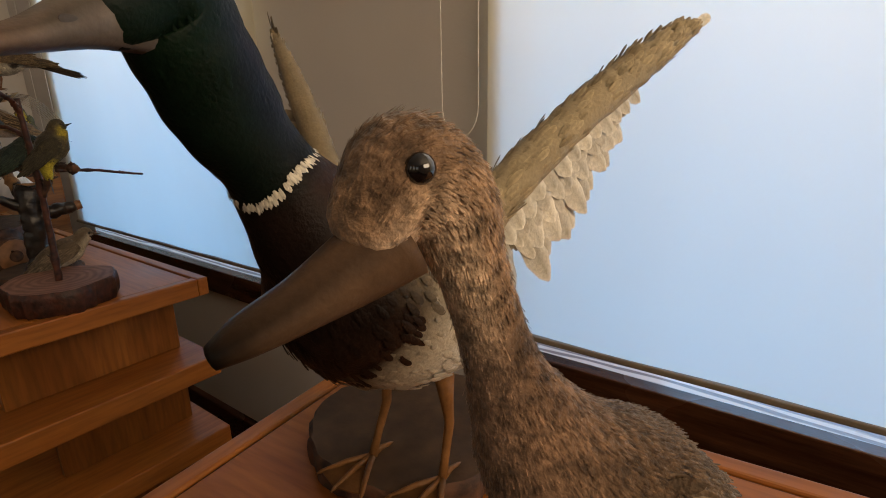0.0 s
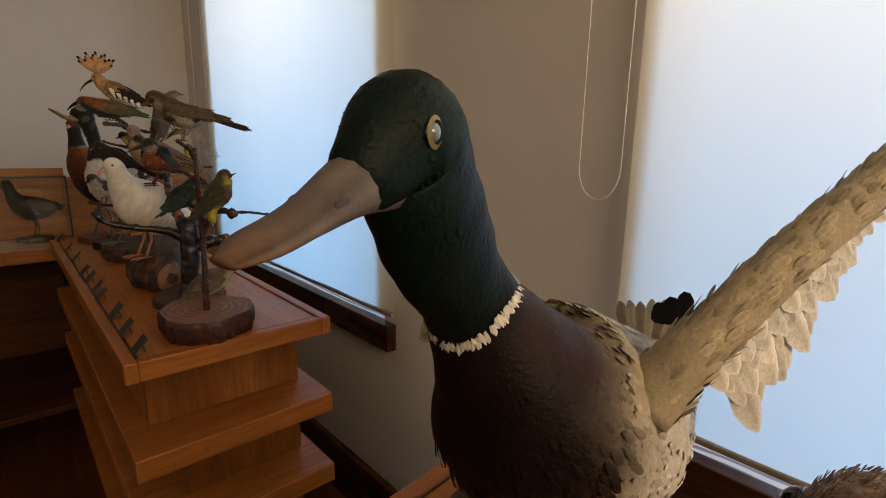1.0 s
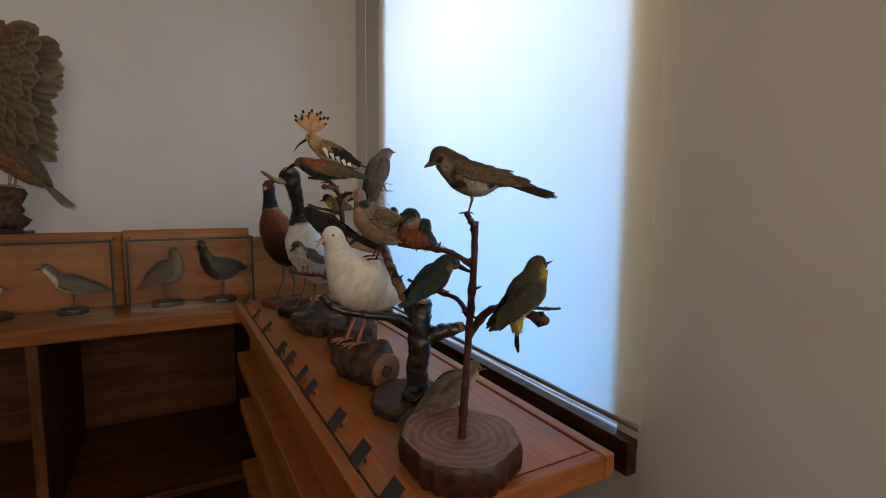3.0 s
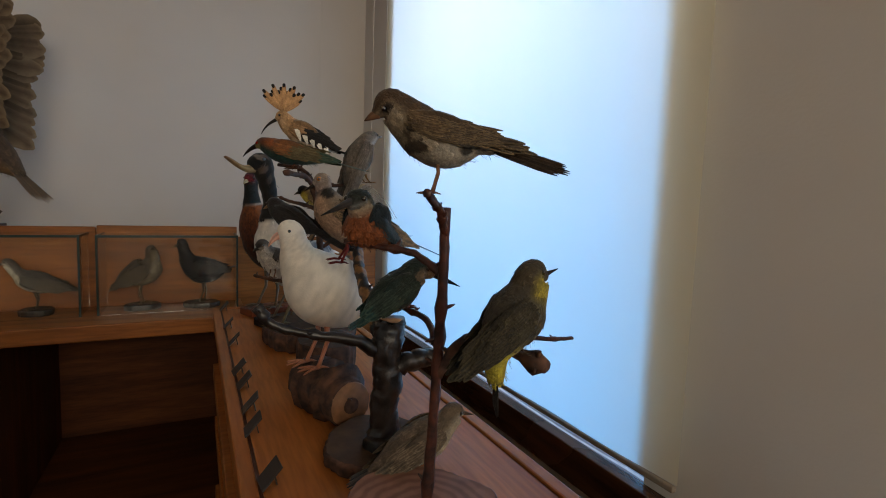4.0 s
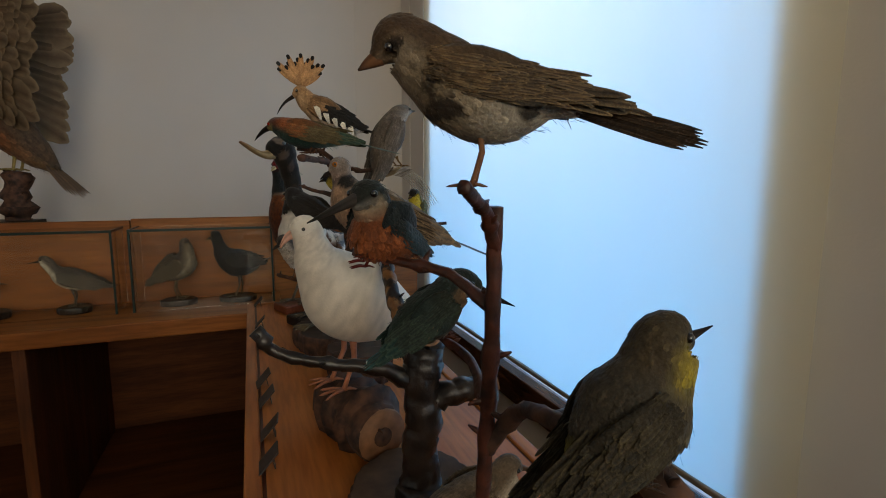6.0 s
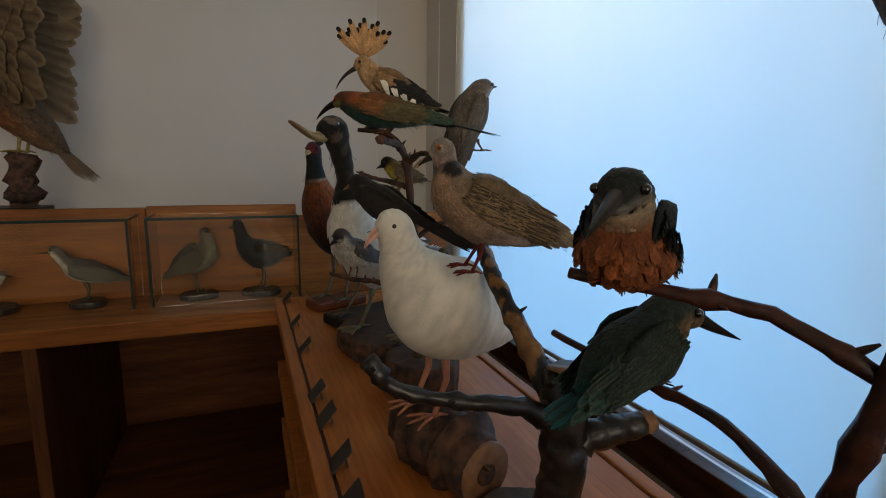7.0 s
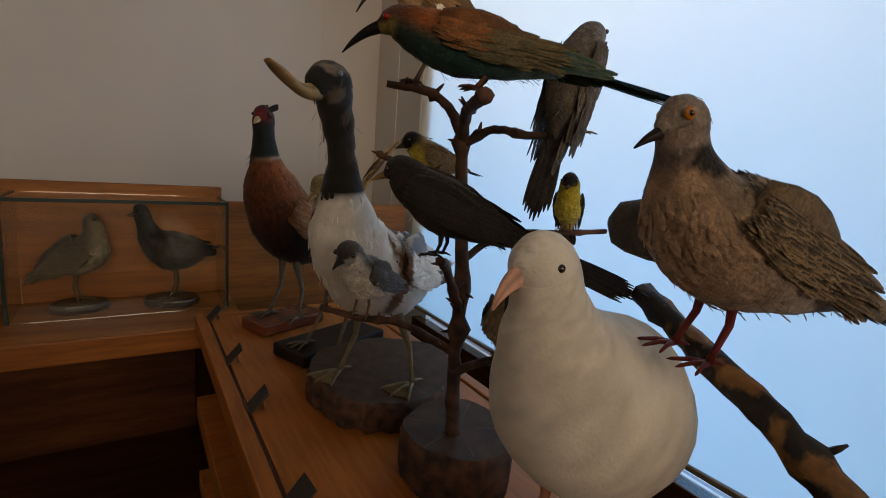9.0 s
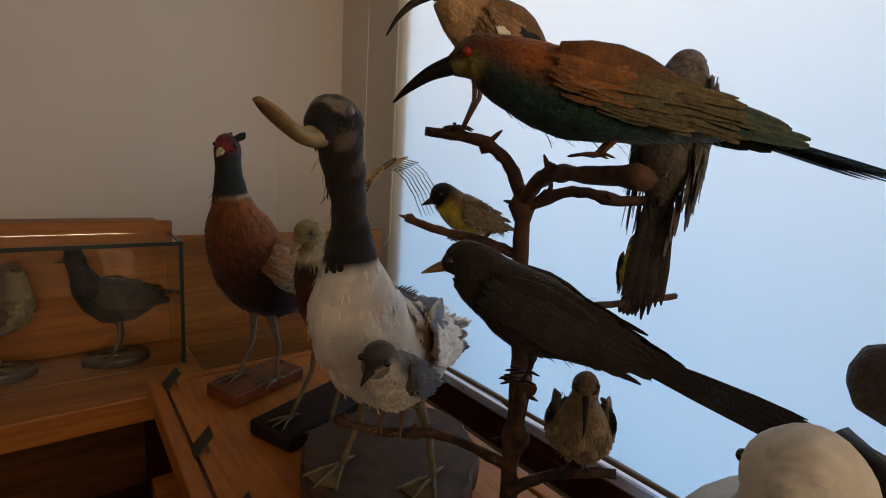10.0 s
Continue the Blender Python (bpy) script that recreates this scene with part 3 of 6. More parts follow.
            for row, (q, cnt, ln, cc) in enumerate(((0.74, 5, 0.36, c_tip), (0.58, 6, 0.42, c_tip), (0.46, 7, 0.34, c_mid), (0.38, 7, 0.24, c_mid), (0.32, 7, 0.15, c_mid), (0.27, 7, 0.13, c_mid), (0.22, 7, 0.12, c_mid), (0.17, 7, 0.11, c_sh), (0.12, 7, 0.1, c_sh), (0.07, 7, 0.1, c_sh), (0.02, 6, 0.1, c_sh))):
                for k in range(cnt * (6 if row > 1 else 1)):
                    s = (k + 0.5) / cnt * 2 - 1 if row < 2 else rng.uniform(-1, 1)
                    half = broad * (0.35 + 0.65 * math.sin(math.pi * min(1, q * 1.15 + 0.12))) * (1 - 0.75 * q * q)
                    c = Vector((f0, 0, z0)) + axis * (long * (q + rng.uniform(-0.03, 0.03) * (1 if row < 2 else 1.8))) + cross * (half * s * 0.92)
                    y = side_y(c.x, c.z) * (1 - 0.25 * q) + broad * (lift + 0.009 * row) * (1 - 0.35 * s * s)
                    at = Vector((c.x, sg * y, c.z))
                    out = Vector((0, sg, 0.45)).normalized()
                    tone_c = tone(cc, rng.uniform(0.8, 1.2))
                    if strong and row > 2:
                        tone_c = tone(c_mid, rng.uniform(0.6, 1.5))
                    one = Shape() if row < 2 else w
                    if row < 2:
                        one.root = w.root
                        flight.append(one)
                    one.vane(at, axis - cross * (0.1 * s + rng.uniform(-0.12, 0.12)) + out * rng.uniform(0.0, 0.1), out, long * ln * (1.35 if row > 3 and not strong else 1.0) * rng.uniform(0.8, 1.25), broad * (1.7 if row < 2 else 1.2) / cnt * rng.uniform(0.9, 1.3), tone_c, blend(tone_c, c_edge, 0.75 if strong and row > 2 else rng.uniform(0.25, 0.6)), 0.06)
            marked(w)
            wing_ob = w.link("wing", material, root)
            for one in flight:
                one.link("flight_feather", material, wing_ob)
    if tail:
        (f0, z0), (f1, z1), wide, count = tail
        ta, tb = (rgb(c) for c in (tail_tints or ("4a3f36", "2a2420")))
        axis = Vector((f1 - f0, 0, z1 - z0))
        long = axis.length
        axis.normalize()
        up = Vector((0, 1, 0)).cross(axis)
        if up.z < 0:
            up = -up
        side = Vector((0, 1, 0)) * math.cos(radians(tail_roll)) + up * math.sin(radians(tail_roll))
        up = up * math.cos(radians(tail_roll)) - Vector((0, 1, 0)) * math.sin(radians(tail_roll))
        for k in range(count):
            q = (k + 0.5) / count * 2 - 1
            s = Shape()
            s.tip = 0.22
            c = tone(ta if k % 2 else tb, rng.uniform(0.85, 1.15))
            s.vane(Vector((f0, 0, z0)) + side * (q * wide * 0.45) + up * (0.1 * (1 - abs(q)) + 0.02 * k), axis + side * (q * wide * 0.55 / long), up, long * (1 - 0.12 * abs(q)) * rng.uniform(0.94, 1.03), wide * 1.5 / count + 0.35, c, tone(c, 1.3), 0.03)
            s.link("tail_feather", material, root)
    if bill:
        s = Shape()
        rows_b = spline([(*turned((f, 0, z), 0), w, h) for f, z, w, h in bill], 4)
        g = radians(head_turn)
        b = Vector((-math.sin(g), math.cos(g), 0))
        base, tip = (rgb(c) for c in bill_tint)
        rings, tints = [], []
        for i, r in enumerate(rows_b):
            p = Vector(r[:3])
            t = (Vector(rows_b[min(i + 1, len(rows_b) - 1)][:3]) - Vector(rows_b[max(i - 1, 0)][:3])).normalized()
            up = t.cross(b).normalized() * -1
            rings.append([p + up * (max(0.02, r[4]) * math.cos(2 * math.pi * k / 12)) + b * (max(0.02, r[3]) * math.sin(2 * math.pi * k / 12)) for k in range(12)])
            q = i / (len(rows_b) - 1)
            tints.append([tone(blend(base, tip, (q - 0.45) * 1.8), 0.55 if k in (4, 8) else 1.0) for k in range(12)])
        s.ring_loft(rings, tints)
        s.link("bill", HORN, root, bill_label)
    if eyes:
        f, z, y, r = eyes
        for sg in (1, -1):
            bm = bmesh.new()
            bmesh.ops.create_uvsphere(bm, u_segments=12, v_segments=8, radius=r * 0.01, matrix=Matrix.Translation(turned((f, sg * y, z), 0.5) * 0.01))
            for q in bm.faces:
                q.smooth = True
            part("eye", bm, eye_mat or EYE, root)
    if legs:
        col = rgb(leg_tint)
        thick = legs[2] if len(legs) > 2 else 0.28
        for (hf, hy, hz), (gf, gy, gz) in legs[:2]:
            s = Shape()
            hip, foot = Vector((hf, hy, hz)), Vector((gf, gy, gz + thick * 0.6))
            mid = hip.lerp(foot, 0.5) + Vector((-0.1 * (hip - foot).length, 0, 0))
            s.tube([hip, hip.lerp(mid, 0.6), mid, mid.lerp(foot, 0.6), foot], [thick * 2.0, thick * 1.25, thick * 1.05, thick * 0.85, thick], col, 8, 0.06, rng)
            toe = thick * (10.5 if web else 8)
            tips = []
            for g in (-32, 0, 32, 180):
                d = Vector((math.cos(radians(g)), math.sin(radians(g)), 0))
                ln = toe * (0.5 if g == 180 else 1.0)
                tip = foot + d * ln - Vector((0, 0, thick * 0.35))
                s.tube([foot, foot + d * ln * 0.5 + Vector((0, 0, thick * 0.35)), tip, tip + d * thick * 1.2 - Vector((0, 0, thick * 0.3))], [thick * 0.8, thick * 0.62, thick * 0.45, thick * 0.08], tone(col, 0.85), 6)
                tips.append(tip)
            if web:
                i = len(s.v)
                for q in (foot, *tips[:3]):
                    s.v += [tuple(q + Vector((0, 0, 0.08))), tuple(q - Vector((0, 0, 0.08)))]
                    s.c += [tone(col, 0.75)] * 2
                s.f += [(i, i + 2, i + 4), (i, i + 4, i + 6), (i + 1, i + 5, i + 3), (i + 1, i + 7, i + 5), (i + 2, i + 3, i + 5, i + 4), (i + 4, i + 5, i + 7, i + 6)]
            s.link("leg", HORN, root)
    return root


def spread_wing(root, arm, radii, rows, arm_tint, feather_tint, edge_tint, seed, tip=0.16):
    """A raised wing: a covered arm and rows of long feathers. rows: from and to along the arm, count, direction, length, width."""
    rng = random.Random(seed)
    ca, cf, ce = rgb(arm_tint), rgb(feather_tint), rgb(edge_tint)
    pts = spline([(*p, r) for p, r in zip(arm, radii)], 8)
    s = Shape()
    s.tip = tip
    s.tube([p[:3] for p in pts], [p[3] for p in pts], ca, 10, 0.06, rng)

    def at(q):
        x = q * (len(pts) - 1)
        i = min(len(pts) - 2, int(x))
        return Vector(pts[i][:3]).lerp(Vector(pts[i + 1][:3]), x - i), pts[i][3]

    for q0, q1, count, d0, d1, l0, l1, wide in rows:
        for k in range(count):
            t = (k + 0.5) / count
            p, r = at(q0 + (q1 - q0) * t)
            d = Vector(d0).lerp(Vector(d1), t).normalized() + Vector((rng.uniform(-0.05, 0.05), rng.uniform(-0.05, 0.05), rng.uniform(-0.05, 0.05)))
            along = (at(min(1, q0 + (q1 - q0) * t + 0.05))[0] - p)
            out = d.cross(along)
            c = tone(cf, rng.uniform(0.75, 1.2))
            s.vane(p + d * r * 0.3 + out.normalized() * (0.06 * (k % 2)), d, out, (l0 + (l1 - l0) * t) * rng.uniform(0.86, 1.1), wide * rng.uniform(0.85, 1.1), c, blend(c, ce, 0.7), 0.07)
    for k in range(1300):
        p, r = at(rng.uniform(0, 0.97))
        along = at(min(1, 0.5))[0] - at(0)[0]
        o = Vector((rng.uniform(-1, 1), rng.uniform(-1, 1), rng.uniform(-1, 1))).normalized()
        c = tone(ca, rng.uniform(0.75, 1.15))
        s.vane(p + o * r * 0.95, along.normalized() + o * rng.uniform(0.1, 0.45), o, (0.5 + 0.35 * r) * rng.uniform(0.8, 1.5), 0.3 + 0.12 * r, c, tone(c, 1.45), 0.15)
    return s.link("wing", WING, root)


def wood_slice(name, label, x, y, r, z0, z1, bark_mat, face_mat, seed, squash=1.0, yaw=0.0, cracks=0):
    """A slice sawn from a trunk: bark round the rim, a sawn face on top."""
    rng = random.Random(seed)
    root = thing(name, label, "wooden base", pose(x, y, z0, 0, 0, yaw), "wooden bases")
    n, h = 72, z1 - z0
    ph = [rng.uniform(0, 6.28) for _ in range(6)]
    rad = [r * (1 + 0.05 * math.sin(2 * a + ph[0]) + 0.035 * math.sin(3 * a + ph[1]) + 0.02 * math.sin(7 * a + ph[2])) for a in (2 * math.pi * k / n for k in range(n))]
    chip = [rng.uniform(0, 0.08) for _ in range(n)]

    def ring(scale, z, rough):
        return [(rad[k] * (scale - rough * chip[k]) * math.cos(2 * math.pi * k / n), squash * rad[k] * (scale - rough * chip[k]) * math.sin(2 * math.pi * k / n), z) for k in range(n)]

    s = Shape()
    levels = [ring(0.97, 0, 1), ring(1.0, h * 0.12, 1), ring(1.02, h * 0.4, 1.3), ring(1.015, h * 0.7, 0.8), ring(1.0, h * 0.93, 0.6), ring(0.965, h, 0.4)]
    s.ring_loft(levels, [[(0.2,) * 3] * n] * len(levels), cap=False)
    s.link("bark", bark_mat, root, "", 1.0)
    s = Shape()
    for q in (0.968, 0.5):
        s.v += [(px * q / 0.968, py * q / 0.968, pz) for px, py, pz in ring(0.965, h, 0.4)]
    s.v.append((0, 0, h))
    s.c = [(0.3,) * 3] * len(s.v)
    for k in range(n):
        j = (k + 1) % n
        s.f += [(k, j, n + j, n + k), (n + k, n + j, 2 * n)]
    s.link("sawn_face", face_mat, root, "", 1.0)
    for k in range(cracks):
        g, s = 2 * math.pi * k / cracks + rng.uniform(-0.3, 0.3), Shape()
        d, e = Vector((math.cos(g), math.sin(g) * squash, 0)), Vector((-math.sin(g), math.cos(g), 0))
        a, b = rng.uniform(0.1, 0.25) * r, 0.9 * r
        s.v = [tuple(p + Vector((0, 0, h + 0.0004))) for p in (d * a, d * (a + b) / 2 + e * 0.0006 + e * rng.uniform(-0.001, 0.001), d * b + e * 0.0014, d * b - e * 0.0014, d * (a + b) / 2 - e * 0.0006)]
        s.c, s.f = [(0.02,) * 3] * 5, [(0, 4, 3, 2, 1)]
        s.link("crack", INLAY, root, "", 1.0)
    return root

# ---- glass cases on the cabinet ----
def glass_case(y0, y1):
    x0, x1, z0, z1, g = -2.655, -2.5, C_TOP + 0.001, 1.176, 0.004
    root = thing("glass_case", "low glass display case with dark sealed edges", "display case", None, "glass cases")
    for nm, q in (("front_pane", (x1 - g, x1, y0, y1, z0, z1)), ("top_pane", (x0, x1, y0, y1, z1 + 0.0005, z1 + g)), ("side_pane", (x0, x1 - g - 0.0005, y0, y0 + g, z0, z1)), ("side_pane", (x0, x1 - g - 0.0005, y1 - g, y1, z0, z1))):
        ob = part(nm, box(*q, 0), GLASS, root)
        ob.visible_shadow = False
    e = 0.003
    for q in ((x1 - e, x1 + e, y0 - e, y0 + e, z0, z1 + g + 0.001), (x1 - e, x1 + e, y1 - e, y1 + e, z0, z1 + g + 0.001), (x1 - e, x1 + e, y0 + e, y1 - e, z1 - 0.002, z1 + g + 0.002), (x0, x1 - e, y0 - e, y0 + e, z1 - 0.002, z1 + g + 0.002), (x0, x1 - e, y1 - e, y1 + e, z1 - 0.002, z1 + g + 0.002)):
        part("edge_seal", box(*q, 0), METAL_EDGE, root, "dark edge seal")
    return root


glass_case(-0.205, 0.212)
glass_case(-0.665, -0.252)

# ---- label plates along the table's front ----
plate = thing("label_plate", "small dark tilted label plate on the table's front edge", "label", pose(-1.003, 0.149, TOP_Z + 0.001, 0, 0, 0), "label plates")
bm = box(-0.017, 0.017, -0.001, 0.001, 0, 0.036, 0.0004)
bmesh.ops.transform(bm, matrix=pose(0, 0.0, 0.001, -42, 0, 0), verts=bm.verts)
part("plate", bm, LABEL_DARK, plate)
bm = box(-0.006, 0.006, -0.0008, 0.0008, 0, 0.02, 0)
bmesh.ops.transform(bm, matrix=pose(0, 0.02, 0, 12, 0, 0), verts=bm.verts)
part("prop", bm, LABEL_DARK, plate)
for k, x in enumerate((-1.117, -1.238, -1.395, -1.483, -1.596, -1.68, -1.906, -2.08, -2.316)):
    copy_thing(plate, pose(x, 0.149 + 0.003 * math.sin(k * 2.3), TOP_Z + 0.001, 0, 0, 5 * math.sin(k * 1.7)))

# ---- blind chains ----
def blind_chain(x0, x1, y, low, seed):
    root = thing("blind_chain", "white beaded pull chain hanging in a loop", "chain", None, "blind chains")
    pts = []
    for k in range(120):
        pts.append((x0, y, 2.42 - (2.42 - low - 0.06) * k / 119))
    for k in range(1, 24):
        a = math.pi * k / 24
        pts.append(((x0 + x1) / 2 - (x1 - x0) / 2 * math.cos(a), y, low + 0.06 - 0.06 * math.sin(a)))
    for k in range(120):
        pts.append((x1, y, low + 0.06 + (2.42 - low - 0.06) * k / 119))
    s = Shape()
    s.tube([(p[0] * 100, p[1] * 100, p[2] * 100) for p in pts], [0.16 if k % 2 else 0.09 for k in range(len(pts))], (0.7,) * 3, 6)
    s.link("cord", CORD, root)


blind_chain(-0.553, -0.47, 0.822, 1.231, 1)
blind_chain(-2.85, -2.67, 0.822, 1.1, 2)

# ---- stands on the long table ----
wood_slice("wooden_base", "reddish varnished wood slice with flaking bark", -1.048, 0.29, 0.092, TOP_Z + 0.001, 0.995, BARK_RED, CUT_RED, 3)
twig = thing("perch_stick", "upright reddish-brown stick with side twigs for small birds", "perch", None, "perches")
tube_thing("stem", [(-1.036, 0.286, 0.99), (-1.031, 0.288, 1.08), (-1.02, 0.287, 1.175), (-1.002, 0.28, 1.255), (-0.995, 0.277, 1.311)], [0.0062, 0.0054, 0.005, 0.0046, 0.0042], BARK_RED, twig, knots=4, seed=2, wander=0.05)
tube_thing("top_spur", [(-0.997, 0.278, 1.288), (-0.988, 0.268, 1.307), (-0.976, 0.256, 1.315), (-0.962, 0.243, 1.322)], [0.0042, 0.0036, 0.0033, 0.0036], BARK_RED, twig, knots=2, seed=3)
tube_thing("twig", [(-1.005, 0.281, 1.25), (-1.04, 0.268, 1.266), (-1.08, 0.244, 1.27), (-1.115, 0.222, 1.272)], [0.004, 0.0036, 0.0032, 0.003], BARK_RED, twig, knots=3, seed=4)
tube_thing("twig", [(-1.022, 0.289, 1.175), (-1.08, 0.302, 1.19), (-1.14, 0.3, 1.191), (-1.218, 0.287, 1.199)], [0.0042, 0.0036, 0.003, 0.0028], BARK_RED, twig, knots=2, seed=5)
tube_thing("twig", [(-1.024, 0.289, 1.15), (-1.0, 0.298, 1.185), (-0.945, 0.29, 1.206), (-0.88, 0.302, 1.202)], [0.0055, 0.005, 0.005, 0.0048], BARK, twig, knots=4, seed=6)
tube_thing("twig", [(-0.97, 0.3, 1.196), (-0.985, 0.36, 1.19), (-1.0, 0.41, 1.18), (-1.02, 0.452, 1.172)], [0.003, 0.0026, 0.0022, 0.002], BARK_RED, twig, knots=2, seed=7)

wood_slice("wooden_base", "brown wood slice under the black stump", -1.265, 0.315, 0.083, TOP_Z + 0.001, 0.972, BARK, CUT_DARK, 5, 0.9)
stump = thing("perch_stump", "black varnished stump with a forked branch", "perch", None, "perches")
tube_thing("trunk", [(-1.24, 0.316, 0.968), (-1.242, 0.318, 0.995), (-1.243, 0.316, 1.03), (-1.24, 0.321, 1.065), (-1.241, 0.318, 1.1), (-1.243, 0.322, 1.13), (-1.248, 0.325, 1.149)], [0.029, 0.0215, 0.0195, 0.0205, 0.0195, 0.0215, 0.0205], BARK_DARK, stump, seg=20, rough=0.1, seed=8, wander=0.05)
tube_thing("branch", [(-1.243, 0.312, 1.105), (-1.245, 0.27, 1.128), (-1.252, 0.22, 1.137), (-1.262, 0.17, 1.152), (-1.268, 0.15, 1.175)], [0.012, 0.0085, 0.0066, 0.006, 0.008], BARK_DARK, stump, rough=0.14, knots=3, seed=9)
tube_thing("stub", [(-1.24, 0.33, 1.085), (-1.232, 0.36, 1.093), (-1.222, 0.392, 1.1)], [0.016, 0.014, 0.011], BARK_DARK, stump, seed=10)
tube_thing("sawn_tip", [(-1.223, 0.39, 1.0995), (-1.219, 0.402, 1.102)], [0.0105, 0.009], CUT_PALE, stump, seed=11, wander=0)
tube_thing("sawn_top", [(-1.2475, 0.3248, 1.147), (-1.2485, 0.3252, 1.1525)], [0.019, 0.018], CUT, stump, seg=18, rough=0.03, seed=12, wander=0)
tube_thing("limb", [(-1.25, 0.318, 1.115), (-1.29, 0.312, 1.155), (-1.34, 0.313, 1.19), (-1.39, 0.322, 1.21), (-1.448, 0.338, 1.232)], [0.013, 0.0105, 0.009, 0.009, 0.0085], BARK_TAN, stump, "tan branch with dark bark patches", knots=3, seed=13)

log = thing("log_perch", "short lying log with bark and a pale sawn end", "log", None, "perches")
tube_thing("bark", [(-1.355, 0.3, 0.99), (-1.4, 0.289, 0.993), (-1.45, 0.276, 0.992), (-1.5, 0.262, 0.99)], [0.038, 0.0405, 0.04, 0.038], BARK, log, seg=18, rough=0.05, knots=3, seed=14, wander=0.03)
tube_thing("sawn_end", [(-1.3555, 0.3, 0.99), (-1.3515, 0.301, 0.99)], [0.036, 0.035], CUT_PALE, log, seg=18, rough=0.02, seed=15, wander=0)
tube_thing("heartwood", [(-1.3512, 0.302, 0.988), (-1.3504, 0.3022, 0.988)], [0.013, 0.0125], BARK, log, "dark heart of the sawn end", seg=16, rough=0.06, seed=19, wander=0)

wood_slice("wooden_base", "dark stump slice with radial cracks under the forked twig", -1.66, 0.337, 0.067, TOP_Z + 0.001, 1.012, BARK, CUT_DARK, 7, cracks=5)
tree = thing("perch_tree", "forked dark brown twig holding several small birds", "perch", None, "perches")
tube_thing("stem", [(-1.652, 0.325, 1.008), (-1.656, 0.322, 1.09), (-1.652, 0.32, 1.18), (-1.655, 0.312, 1.27), (-1.652, 0.304, 1.349)], [0.0085, 0.0075, 0.0075, 0.0065, 0.006], BARK, tree, knots=8, seed=16)
tube_thing("twig", [(-1.652, 0.305, 1.34), (-1.66, 0.29, 1.37), (-1.672, 0.268, 1.384), (-1.69, 0.235, 1.387)], [0.0055, 0.005, 0.0042, 0.0035], BARK, tree, knots=4, seed=17)
tube_thing("twig", [(-1.652, 0.305, 1.34), (-1.61, 0.278, 1.36), (-1.56, 0.25, 1.362), (-1.508, 0.223, 1.362)], [0.0055, 0.005, 0.0048, 0.0055], BARK, tree, knots=4, seed=18)
tube_thing("twig", [(-1.652, 0.305, 1.335), (-1.615, 0.315, 1.35), (-1.585, 0.33, 1.346), (-1.565, 0.372, 1.35)], [0.005, 0.0042, 0.0036, 0.003], BARK, tree, knots=3, seed=19)
tube_thing("twig", [(-1.654, 0.312, 1.295), (-1.68, 0.29, 1.305), (-1.71, 0.262, 1.312), (-1.725, 0.245, 1.32)], [0.0048, 0.004, 0.0036, 0.003], BARK, tree, knots=3, seed=20)
tube_thing("twig", [(-1.655, 0.318, 1.11), (-1.685, 0.27, 1.137), (-1.715, 0.225, 1.141), (-1.741, 0.194, 1.148)], [0.0048, 0.004, 0.0036, 0.003], BARK, tree, knots=4, seed=21)
tube_thing("twig", [(-1.654, 0.32, 1.155), (-1.63, 0.295, 1.185), (-1.6, 0.262, 1.222), (-1.572, 0.238, 1.234)], [0.0052, 0.0046, 0.0042, 0.004], BARK, tree, knots=4, seed=22)
tube_thing("twig", [(-1.654, 0.32, 1.085), (-1.64, 0.338, 1.098), (-1.618, 0.356, 1.11), (-1.59, 0.38, 1.116)], [0.0055, 0.005, 0.0045, 0.004], BARK, tree, knots=2, seed=23)
tube_thing("twig", [(-1.653, 0.318, 1.215), (-1.65, 0.37, 1.242), (-1.634, 0.445, 1.246), (-1.618, 0.5, 1.25)], [0.0045, 0.0038, 0.0032, 0.003], BARK, tree, knots=2, seed=24)

wood_slice("wooden_base", "broad dark wood slice with ridged bark under the black-headed duck", -1.882, 0.348, 0.122, TOP_Z + 0.001, 0.996, BARK, CUT_DARK, 9, 1.0, cracks=3)
for nm, q, mat, at, lab in (("wooden_slab", (-0.045, 0.045, -0.1, 0.1), SLAB_BLACK, pose(-2.085, 0.335, TOP_Z + 0.001, 0, 0, 22), "black stained bevelled slab under the hen"), ("wooden_slab", (-0.04, 0.04, -0.075, 0.075), SLAB_RED, pose(-2.24, 0.285, TOP_Z + 0.001, 0, 0, 22), "reddish polished slab under the pheasant")):
    slab = thing(nm, lab, "wooden base", at, "wooden bases")
    part("slab", box(*q, 0, 0.025, 0.005), mat, slab)

